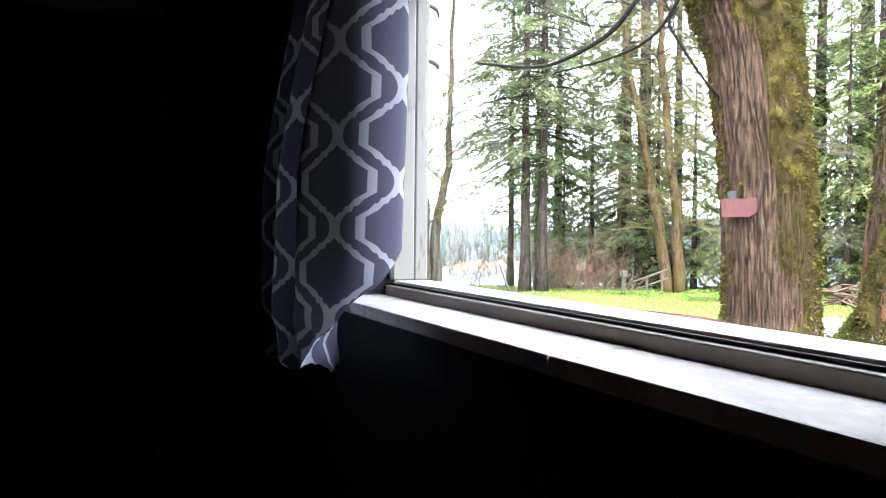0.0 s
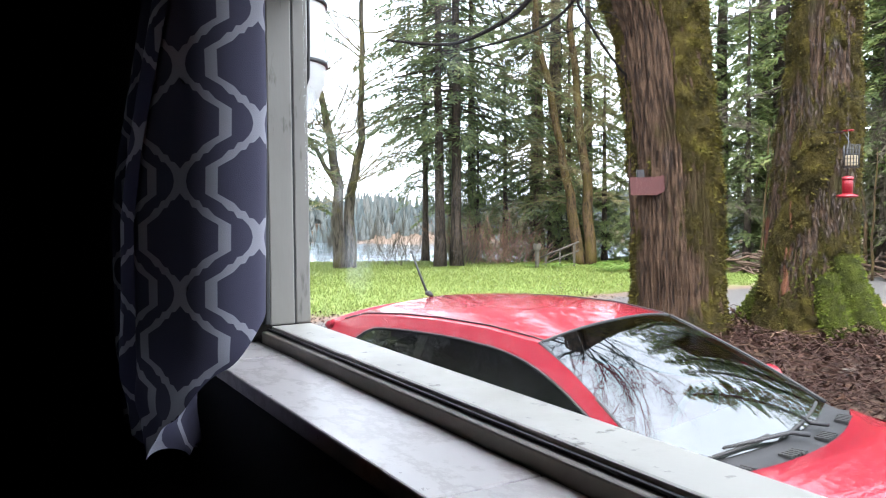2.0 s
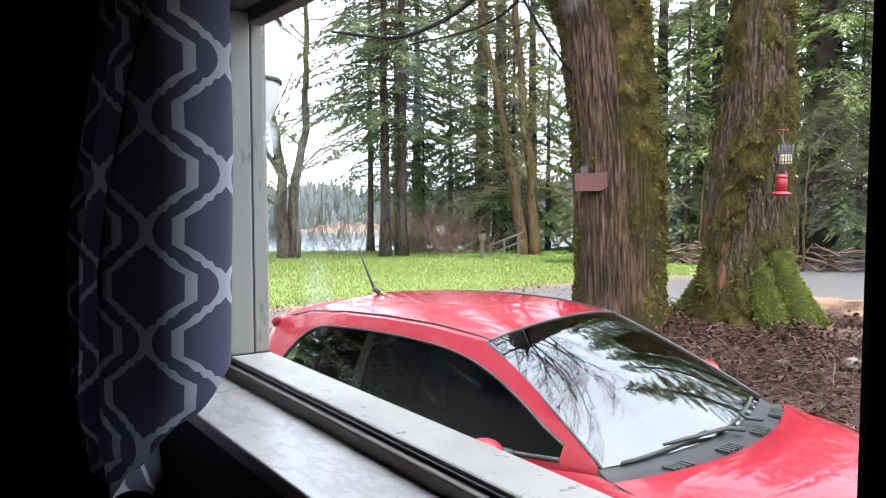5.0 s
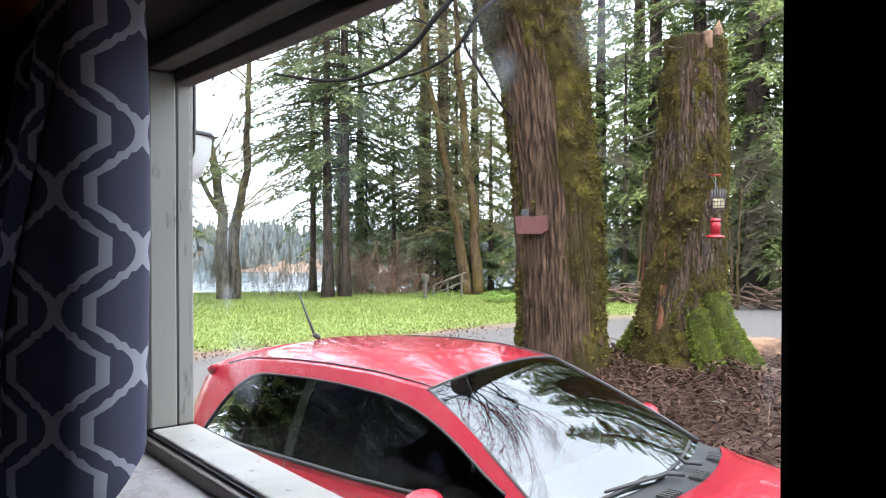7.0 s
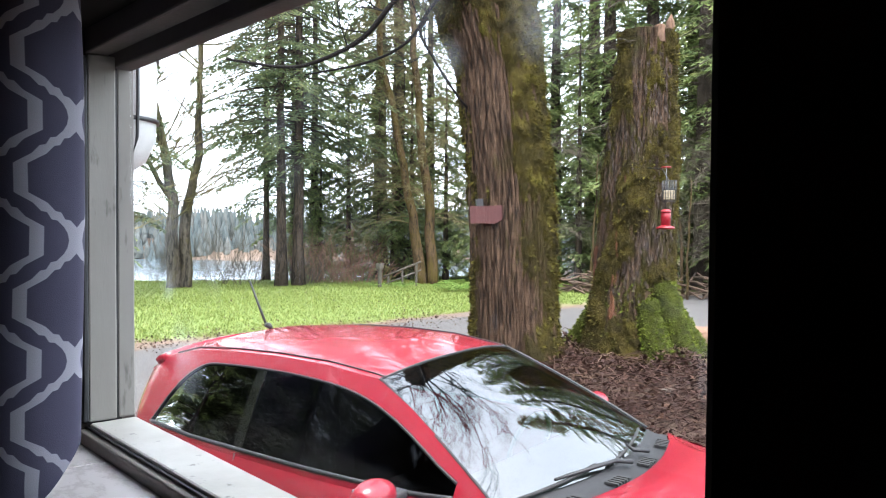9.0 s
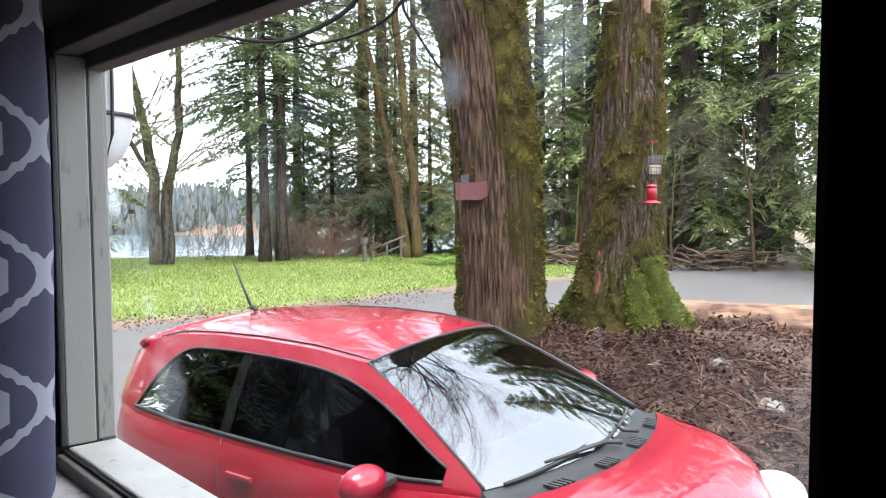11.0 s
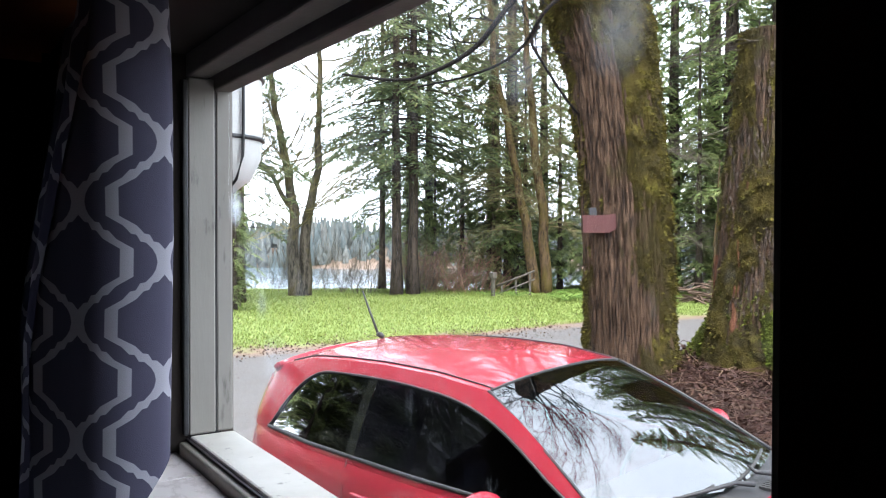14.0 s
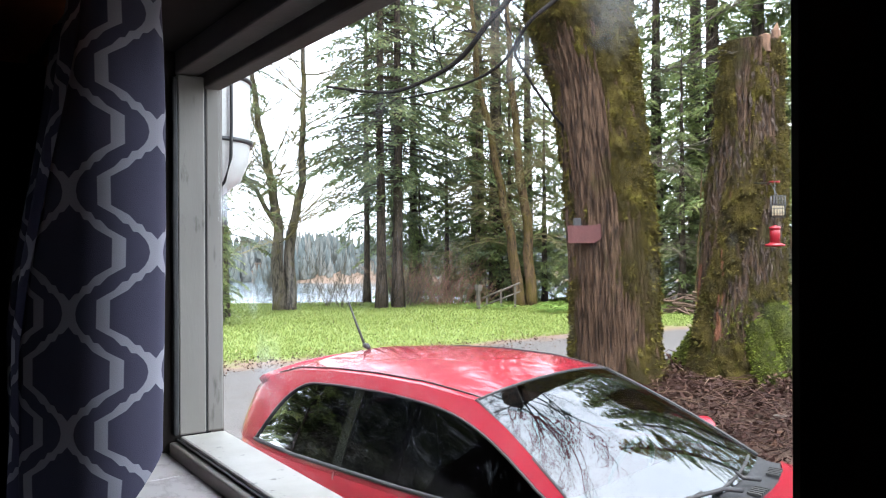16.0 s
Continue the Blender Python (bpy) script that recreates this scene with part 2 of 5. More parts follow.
for _cx, _cz, _r, _kk in ((0.69, 2.277, 0.030, 0.05), (0.606, 2.262, 0.018, 0.05), (0.022, 2.192, 0.026, 0.25), (0.119, 2.074, 0.02, 0.08), (0.163, 2.0, 0.05, 0.06)):
    _dx = PANE.math('SUBTRACT', _ps.outputs[0], _cx)
    _dz = PANE.math('SUBTRACT', _ps.outputs[2], _cz)
    _dd = PANE.math('SQRT', PANE.math('ADD', PANE.math('MULTIPLY', _dx, _dx), PANE.math('MULTIPLY', _dz, _dz)))
    _dd = PANE.math('ADD', _dd, PANE.math('MULTIPLY', PANE.math('SUBTRACT', _s2, 0.5), _r * 1.6))
    _k = PANE.math('ADD', _k, PANE.math('MULTIPLY', PANE.ramp(_dd, _r, _r * 0.1), _kk))
_t = PANE.n.new("ShaderNodeBsdfTransparent")
_gl = PANE.n.new("ShaderNodeBsdfGlossy")
_gl.inputs["Roughness"].default_value = 0.02
_m0 = PANE.n.new("ShaderNodeMixShader")
_m0.inputs[0].default_value = 0.02
PANE.l.new(_t.outputs[0], _m0.inputs[1])
PANE.l.new(_gl.outputs[0], _m0.inputs[2])
_tl = PANE.n.new("ShaderNodeBsdfTranslucent")
_tl.inputs["Color"].default_value = (0.8, 0.85, 0.9, 1)
_m1 = PANE.n.new("ShaderNodeMixShader")
PANE.l.new(_k, _m1.inputs[0])
PANE.l.new(_m0.outputs[0], _m1.inputs[1])
PANE.l.new(_tl.outputs[0], _m1.inputs[2])
PANE.l.new(_m1.outputs[0], PANE.n["Material Output"].inputs["Surface"])
PANE = PANE.mat

SIDING = simple("house_siding", (0.06, 0.045, 0.035), 0.8)
FROST = M("frosted_lantern_glass", (0.5, 0.5, 0.48), 0.4)
FROST.b.inputs["Subsurface Weight"].default_value = 0.0
_f = FROST.noise(30, 3, (1, 1, 3))
FROST.mix(FROST.math('MULTIPLY', FROST.ramp(_f, 0.4, 0.8), 0.3), (0.36, 0.36, 0.35)).bump(_f, 0.1, 0.003)
FROST = FROST.mat
BLACK = simple("black_metal", (0.012, 0.012, 0.013), 0.4)

PAINT = M("wet_red_car_paint", (0.175, 0.006, 0.015), 0.35)
PAINT.b.inputs["Coat Weight"].default_value = 0.85
PAINT.b.inputs["Specular IOR Level"].default_value = 0.02
PAINT.b.inputs["Coat Roughness"].default_value = 0.03
_f = PAINT.noise(95, 1, rough=0.4)
_g = PAINT.noise(210, 1, rough=0.4)
_drop = PAINT.math('ADD', PAINT.math('MULTIPLY', PAINT.ramp(_f, 0.60, 0.64), 0.9), PAINT.math('MULTIPLY', PAINT.ramp(_g, 0.58, 0.62), 0.6))
PAINT.b.inputs["Coat IOR"].default_value = 1.52
PAINT.bump(_drop, 0.45, 0.003)
_h = PAINT.noise(3, 4)
PAINT.mix(PAINT.math('MULTIPLY', PAINT.ramp(_h, 0.45, 0.8), 0.3), (0.14, 0.006, 0.013))
PAINT.l.new(PAINT.h, PAINT.b.inputs["Coat Normal"])
for _k in list(PAINT.b.inputs["Normal"].links):
    PAINT.l.remove(_k)
PAINT = PAINT.mat
PILLAR = simple("gloss_black_pillar", (0.004, 0.004, 0.004), 0.12, bump=0.02)
PLASTIC = simple("black_plastic_trim", (0.009, 0.009, 0.010), 0.6, scale=30)
RUBBER = simple("tyre_rubber", (0.02, 0.02, 0.02), 0.85)
ALLOY = simple("alloy_rim", (0.45, 0.45, 0.46), 0.35, 0.9)
CLOTH = simple("grey_seat_cloth", (0.05, 0.05, 0.055), 0.95, scale=40)
DASH = simple("grey_dashboard", (0.05, 0.05, 0.052), 0.7, scale=40)
LENS = M("clear_lamp_lens", (0.7, 0.72, 0.75), 0.1)
LENS.b.inputs["Coat Weight"].default_value = 1.0
LENS = LENS.mat


def car_glass(name, tint, spec):
    m = M(name, (0.02, 0.022, 0.022), 0.02)
    t = m.n.new("ShaderNodeBsdfTransparent")
    t.inputs["Color"].default_value = (*tint, 1)
    g = m.n.new("ShaderNodeBsdfGlossy")
    g.inputs["Roughness"].default_value = 0.015
    d = m.noise(120, 2)
    m.bump(m.ramp(d, 0.62, 0.68), 0.012, 0.002)
    m.l.new(m.h, g.inputs["Normal"])
    fr = m.n.new("ShaderNodeFresnel")
    fr.inputs["IOR"].default_value = spec
    x = m.n.new("ShaderNodeMixShader")
    m.l.new(fr.outputs[0], x.inputs[0])
    m.l.new(t.outputs[0], x.inputs[1])
    m.l.new(g.outputs[0], x.inputs[2])
    m.l.new(x.outputs[0], m.n["Material Output"].inputs["Surface"])
    return m.mat


WSGLASS = car_glass("windscreen_glass", (0.5, 0.57, 0.55), 2.4)
TINT = car_glass("tinted_side_glass", (0.024, 0.027, 0.03), 1.13)

MAPLEBARK = bark("furrowed_maple_bark", (0.078, 0.047, 0.029), (0.008, 0.005, 0.004), (0.040, 0.030, 0.009), 0.54, 0.64, 34, 0.35, 0.12)
SNAGBARK = bark("mossy_snag_bark", (0.075, 0.046, 0.029), (0.008, 0.005, 0.004), (0.045, 0.040, 0.012), 0.50, 0.62, 26, 0.0, 0.12)
FIRBARK = bark("fir_bark", (0.06, 0.045, 0.036), (0.018, 0.014, 0.012), None, ridge=10)
MOSSBARK = bark("mossy_alder_bark", (0.085, 0.055, 0.03), (0.022, 0.015, 0.01), (0.085, 0.062, 0.018), 0.45, 0.6, 10)
GREYBARK = bark("grey_alder_bark", (0.075, 0.064, 0.05), (0.02, 0.017, 0.014), (0.07, 0.06, 0.02), 0.52, 0.65, 9)
TWIG = simple("wet_dark_twig", (0.010, 0.008, 0.007), 0.85)
TWIG.node_tree.nodes["Principled BSDF"].inputs["Specular IOR Level"].default_value = 0.15
PALETWIG = simple("pale_twig", (0.07, 0.057, 0.036), 0.8)
MOSSTWIG = simple("mossy_twig", (0.12, 0.10, 0.04), 0.9)
NEEDLE = leafy("fir_needles", (0.085, 0.115, 0.06), (0.13, 0.16, 0.072), (0.22, 0.225, 0.095), 0.6, 0.5)
CEDAR = leafy("cedar_sprays", (0.125, 0.17, 0.065), (0.20, 0.245, 0.088), (0.32, 0.335, 0.13), 0.6, 0.5)
MOSS = leafy("moss_tufts", (0.03, 0.027, 0.007), (0.09, 0.075, 0.013), (0.16, 0.135, 0.022), 0.9, 0.35)
BRIGHTMOSS = leafy("bright_moss_tufts", (0.07, 0.09, 0.012), (0.12, 0.15, 0.018), (0.18, 0.21, 0.025), 0.9, 0.35)
GRASSM = leafy("grass_blades", (0.10, 0.135, 0.028), (0.145, 0.185, 0.036), (0.25, 0.245, 0.085), 0.7, 0.3)
LITTER = leafy("dead_leaves", (0.020, 0.008, 0.006), (0.036, 0.015, 0.010), (0.10, 0.055, 0.034), 0.8, 0.1)
BRAMBLE = leafy("dead_bramble_stems", (0.026, 0.012, 0.009), (0.05, 0.024, 0.017), (0.14, 0.09, 0.06), 0.8, 0.05)
FERNM = leafy("fern_fronds", (0.08, 0.15, 0.03), (0.13, 0.21, 0.04), (0.20, 0.24, 0.07), 0.6, 0.35)
REDBUSH = leafy("reddish_brown_twigs", (0.16, 0.085, 0.06), (0.20, 0.12, 0.08), (0.26, 0.17, 0.10), 0.8, 0.1)
# Distance haze is mixed into these greyed tree colours.
FARM = leafy("haze_tinted_far_trees", (0.055, 0.068, 0.068), (0.075, 0.085, 0.08), (0.10, 0.10, 0.09), 0.9, 0.0)
MOSSCOAT = M("thick_damp_moss", (0.022, 0.017, 0.006), 0.95)
_g = MOSSCOAT.noise(3.0, 5, (1, 1, 1.6), rough=0.65)
MOSSCOAT.mix(MOSSCOAT.ramp(_g, 0.42, 0.60), (0.058, 0.044, 0.010))
MOSSCOAT.mix(MOSSCOAT.math('MULTIPLY', MOSSCOAT.ramp(_g, 0.58, 0.72), 0.8), (0.115, 0.105, 0.017))
_g = MOSSCOAT.noise(60, 4, rough=0.7)
MOSSCOAT.mix(MOSSCOAT.math('MULTIPLY', MOSSCOAT.ramp(_g, 0.52, 0.36), 0.75), (0.012, 0.009, 0.004)).bump(_g, 1.0, 0.025)
MOSSCOAT.b.inputs["Specular IOR Level"].default_value = 0.1
MOSSCOAT = MOSSCOAT.mat
ROOTMOSS = M("bright_root_moss", (0.024, 0.028, 0.006), 0.95)
_g = ROOTMOSS.noise(7, 5, rough=0.65)
ROOTMOSS.mix(ROOTMOSS.ramp(_g, 0.42, 0.65), (0.058, 0.066, 0.011))
_g = ROOTMOSS.noise(70, 4, rough=0.7)
ROOTMOSS.mix(ROOTMOSS.math('MULTIPLY', ROOTMOSS.ramp(_g, 0.52, 0.38), 0.7), (0.014, 0.014, 0.004)).bump(_g, 1.0, 0.03)
ROOTMOSS.b.inputs["Specular IOR Level"].default_value = 0.1
ROOTMOSS = ROOTMOSS.mat
STONE = simple("grey_stone", (0.15, 0.138, 0.12), 0.85, scale=6, bump=0.5, dist=0.02)
DEADWOOD = bark("rotten_log_wood", (0.19, 0.115, 0.075), (0.06, 0.036, 0.025), None, ridge=9)
FLAKE = leafy("bark_flakes", (0.025, 0.017, 0.013), (0.045, 0.032, 0.024), (0.078, 0.058, 0.044), 0.9, 0.0)
SCAR = bark("orange_rotten_heartwood", (0.13, 0.055, 0.03), (0.05, 0.022, 0.015), None, ridge=26)
SIGN = simple("faded_red_board", (0.062, 0.018, 0.016), 0.9, scale=14)
REDPL = M("red_feeder_plastic", (0.20, 0.008, 0.014), 0.35).mat
CAKE = simple("pale_suet_cake", (0.5, 0.42, 0.28), 0.9, scale=60, dark=0.5)
BRUSH = simple("cut_branch_bark", (0.085, 0.052, 0.034), 0.9)
POSTM = simple("weathered_post", (0.07, 0.06, 0.047), 0.85)

WATER = M("lake_water", (0.10, 0.13, 0.15), 0.12)
_f = WATER.noise(0.9, 5, (1, 1, 1), coord="Object")
WATER.bump(_f, 0.5, 0.12)
WATER = WATER.mat

GROUND = M("gravel_drive_and_lawn", (0.042, 0.039, 0.037), 0.9)
_sp = GROUND.n.new("ShaderNodeSeparateXYZ")
GROUND.l.new(GROUND.tc.outputs["Object"], _sp.inputs[0])
_gr = GROUND.noise(55, 3)
_lg = GROUND.noise(2.0, 5)
_ed = GROUND.noise(0.9, 5)
GROUND.mix(GROUND.ramp(_gr, 0.35, 0.7), (0.11, 0.103, 0.098))
GROUND.mix(GROUND.math('MULTIPLY', GROUND.ramp(_lg, 0.45, 0.7), 0.6), (0.06, 0.05, 0.044))
GROUND.bump(_gr, 0.8, 0.03)
# the lawn begins beyond the drive; a worn, leaf-strewn border lies between
_x = GROUND.math('ADD', _sp.outputs[0], GROUND.math('MULTIPLY', GROUND.math('SUBTRACT', _ed, 0.5), 2.2))
GROUND.mix(GROUND.ramp(_x, -12.4, -12.9), (0.13, 0.085, 0.055))
_lawn = GROUND.ramp(_x, -13.0, -13.7)
GROUND.mix(_lawn, (0.125, 0.175, 0.033))
_lp = GROUND.noise(3.2, 5)
GROUND.mix(GROUND.math('MULTIPLY', _lawn, GROUND.math('MULTIPLY', GROUND.ramp(_lp, 0.5, 0.75), 0.55)), (0.24, 0.26, 0.07))
# the bank and woodland floor
_z = GROUND.ramp(GROUND.math('ADD', _sp.outputs[2], GROUND.math('MULTIPLY', GROUND.math('SUBTRACT', _ed, 0.5), 0.3)), 0.10, 0.22)
GROUND.mix(_z, (0.085, 0.055, 0.04))
_wd = GROUND.ramp(GROUND.math('ADD', _sp.outputs[1], GROUND.math('MULTIPLY', _ed, 3.0)), 23.6, 24.6)
GROUND.mix(_wd, (0.10, 0.065, 0.04))
GROUND = GROUND.mat

# ---- ground, lake, far shore ----
def smooth(a, b, x):
    t = max(0.0, min(1.0, (x - a) / (b - a)))
    return t * t * (3 - 2 * t)


def ground_z(x, y):
    z = 0.05 * noise.noise(Vector((x * 0.35, y * 0.35, 0)))
    # root mound with the two old trees
    dx, dy = (x + 3.6) / 3.4, (y - 6.9) / 2.9
    r = math.sqrt(dx * dx + dy * dy)
    z += 0.76 * smooth(1.0, 0.3, r) * (1 + 0.25 * noise.noise(Vector((x * 1.7, y * 1.7, 3))))
    # fall from the lawn's edge to the lake
    d = -0.8 * (x + 27) + 0.6 * (y - 9.5) - max(0.0, y - 19) * 0.8
    if d > 2.5:
        z -= min(9.5, (d - 2.5) * 0.5)
    far = math.hypot(x, y)
    if far > 235:
        z += smooth(236, 262, far) * 7.5
    return z


def spaced(lo, hi, step, far):
    a = list(np.arange(lo, hi, step))
    out, s, v = [], step, hi
    while v < far:
        out.append(v)
        s *= 1.22
        v += s
    back, s, v = [], step, lo
    while v > -far:
        s *= 1.22
        v -= s
        back.append(v)
    return back[::-1] + a + out + [far]


gx, gy = spaced(-30, 6, 0.3, 900), spaced(-3, 27, 0.3, 900)
gv = [(x, y, ground_z(x, y)) for x in gx for y in gy]
gf = [f[::-1] for f in grid_faces(len(gx), len(gy))]
tagged(raw("ground", gv, gf, GROUND, None, "", True), "gravel drive, damp green lawn and leaf-strewn bank", "ground", kind="structure")

lake = bmesh.new()
bmesh.ops.create_grid(lake, x_segments=2, y_segments=2, size=420, matrix=Matrix.Translation((-150, 150, -8.0)))
tagged(part("water", lake, WATER), "pale lake water with small ripples", "lake", kind="structure")

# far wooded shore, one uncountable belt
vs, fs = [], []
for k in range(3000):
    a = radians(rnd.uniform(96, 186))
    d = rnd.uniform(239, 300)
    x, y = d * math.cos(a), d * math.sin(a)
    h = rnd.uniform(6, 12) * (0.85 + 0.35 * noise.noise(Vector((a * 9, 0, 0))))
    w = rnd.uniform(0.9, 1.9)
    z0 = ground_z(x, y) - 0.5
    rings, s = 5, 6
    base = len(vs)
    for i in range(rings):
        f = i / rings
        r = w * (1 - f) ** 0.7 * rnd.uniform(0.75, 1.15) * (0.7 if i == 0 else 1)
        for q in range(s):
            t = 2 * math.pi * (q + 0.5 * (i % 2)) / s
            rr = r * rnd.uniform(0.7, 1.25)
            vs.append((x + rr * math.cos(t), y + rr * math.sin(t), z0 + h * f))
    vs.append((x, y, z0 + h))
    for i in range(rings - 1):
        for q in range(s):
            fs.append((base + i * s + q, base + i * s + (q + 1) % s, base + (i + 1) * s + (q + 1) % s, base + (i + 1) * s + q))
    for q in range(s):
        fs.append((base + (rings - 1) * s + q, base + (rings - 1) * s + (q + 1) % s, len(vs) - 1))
tagged(raw("far_woods", vs, fs, FARM), "wooded shore across the lake, haze put into its grey-blue colour", "far woods", kind="stuff")

# ---- the room and the window wall ----
YI, YO = -0.09, 0.048          # inner and outer face of the window wall
X0, X1, Z0, Z1 = 0.0, 1.0, 1.86, 2.385
FL, CE = 0.72, 3.05


def setting(name, bm, mat, label, cat):
    return tagged(part(name, bm, mat), label, cat, kind="structure")


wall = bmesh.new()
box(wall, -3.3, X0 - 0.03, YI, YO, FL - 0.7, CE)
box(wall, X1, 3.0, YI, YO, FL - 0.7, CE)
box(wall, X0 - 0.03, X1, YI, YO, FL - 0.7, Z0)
setting("wall_north", wall, WALL, "wall below and beside the window, its shade put into a near-black colour", "wall")
setting("wall_above_window", boxed(X0 - 0.03, X1, YI, YO, Z1 + 0.03, CE), WOOD, "orange-stained wooden boarding above the window", "wall")
setting("soffit", boxed(-0.4, 0.89, YI - 0.34, YI - 0.002, 2.43, 2.455, 0.003), WOOD, "orange-stained wooden soffit board over the window", "trim")
setting("wall_west", boxed(-3.3, -3.2, -3.6, YI - 0.003, FL - 0.7, CE), WALL, "wall at the end of the room, coloured near black for shade", "wall")
setting("wall_east", boxed(3.0, 3.1, -3.6, YO, FL - 0.7, CE), WALL, "wall at the end of the room, coloured near black for shade", "wall")
setting("wall_south", boxed(-3.3, 3.1, -3.7, -3.6, FL - 0.7, CE), PALEWALL, "unseen wall behind the room, pale to bounce window light", "wall")
setting("floor", boxed(-3.2, 3.0, -3.6, YI, FL - 0.1, FL), FLOORM, "floor coloured near black for the unlit room", "floor")
setting("ceiling", boxed(-3.3, 3.1, -3.7, YO, CE, CE + 0.1), CEIL, "ceiling made pale to bounce window light", "ceiling")
roof = boxed(-3.6, 3.4, -4.1, 0.45, CE + 0.104, CE + 0.24)
setting("house_roof", roof, SIDING, "low roof slab with a short eave", "roof")
setting("siding", boxed(-3.3, X0 - 0.034, YO + 0.003, YO + 0.02, 0.05, CE), SIDING, "painted house siding", "wall")
setting("siding", boxed(X1 + 0.004, 3.1, YO + 0.003, YO + 0.02, 0.05, CE), SIDING, "painted house siding", "wall")
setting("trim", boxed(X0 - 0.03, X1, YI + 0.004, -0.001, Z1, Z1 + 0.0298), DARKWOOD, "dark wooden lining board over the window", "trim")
setting("trim", boxed(X0 - 0.028, X0 - 0.006, YI + 0.004, -0.001, Z0 + 0.02, Z1), DARKWOOD, "wooden lining board beside the window, darkened for shade", "trim")
setting("casing", boxed(X1 + 0.003, X1 + 0.05, YI - 0.016, YI - 0.001, Z0 - 0.05, Z1 + 0.06, 0.004), DARKWOOD, "wooden casing beside the window, coloured dark for its shade", "trim")

win = thing("window_1", "wooden window with weathered white frame and smudged glass", "window", pose(0, 0, 0), kind="structure")
part("bottom_rail", boxed(X0, X1 - 0.004, 0.0, YO + 0.01, 1.865, 1.90, 0.003), FRAME, win, "white ledge, worn and dirty at the edge")
part("track", boxed(X0 - 0.004, X1 - 0.005, -0.012, -0.001, 1.862, 1.893, 0.002), RAIL, win, "grey-brown track along the ledge")
part("track_lip", boxed(X0 - 0.004, X1 - 0.006, -0.004, -0.0008, 1.8935, 1.8965, 0.0005), GASKET, win, "black gasket line")
part("side_jamb", boxed(X0 - 0.02, X0, 0.0, 0.034, 1.9005, 2.356, 0.002), JAMB, win)
part("outer_jamb", boxed(X0 - 0.022, X0 - 0.004, 0.037, YO + 0.01, 1.9005, 2.352, 0.002), JAMB, win)
part("jamb_gap", boxed(X0 - 0.021, X0 - 0.004, 0.0345, 0.0365, 1.9005, 2.352), GASKET, win, "dark gap in the jamb")
part("gasket", boxed(X0 - 0.018, X0 + 0.004, -0.008, -0.001, 1.9016, 2.352, 0.002), GASKET, win, "black gasket strip")
part("head_rail", boxed(X0 - 0.02, X1 - 0.004, 0.0, 0.03, 2.358, 2.4145, 0.003), HEADWOOD, win, "dark brown head rail")
part("outer_head", boxed(X0 - 0.02, X1 - 0.004, 0.033, YO + 0.01, 2.342, 2.4145, 0.003), HEADWOOD, win, "dark brown head rail")
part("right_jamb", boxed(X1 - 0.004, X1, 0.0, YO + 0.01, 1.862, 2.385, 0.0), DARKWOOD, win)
part("side_casing", boxed(0.8905, 1.02, -0.093, -0.003, 1.45, 2.62, 0.004), DARKWOOD, win, "deep casing beside the window, shade put into its colour")
# Added dark panel closes the opening past the casing; no blind hangs there.
part("dark_filler", boxed(0.893, X1 - 0.005, -0.001, 0.012, 1.902, 2.357, 0.003), DARKWOOD, win, "added dark panel that closes the opening past the casing")
pane = part("pane", boxed(X0 - 0.003, X1 - 0.006, YO + 0.004, YO + 0.0065, 1.9015, 2.341), PANE, win, "clear glass with smudges, dust and painted glare")
pane.visible_shadow = False

sill = thing("window_sill", "window sill of veined grey-beige marble tiles", "window sill", pose(0, 0, 0), kind="structure")
for a, b in ((-0.026, 0.100), (0.102, 0.609), (0.611, 0.997)):
    part("tile", boxed(a, b, -0.100, -0.0125, 1.862, 1.8785, 0.002), TILE, sill)

# ---- curtain ----
def bend(plan, steps=6):
    """A smooth line through the plan's points."""
    pts = [Vector((*p, 0)) for p in plan]
    line = []
    for i in range(len(pts) - 1):
        p0, p1, p2, p3 = pts[max(i - 1, 0)], pts[i], pts[i + 1], pts[min(i + 2, len(pts) - 1)]
        for k in range(steps):
            t = k / steps
            line.append(0.5 * (2 * p1 + (p2 - p0) * t + (2 * p0 - 5 * p1 + 4 * p2 - p3) * t * t + (3 * p1 - p0 - 3 * p2 + p3) * t ** 3))
    line.append(pts[-1])
    arc = [0.0]
    for a, b in zip(line, line[1:]):
        arc.append(arc[-1] + (b - a).length)
    return line, arc


def along(line, arc, s):
    return Vector((float(np.interp(s, arc, [p.x for p in line])), float(np.interp(s, arc, [p.y for p in line])), 0))


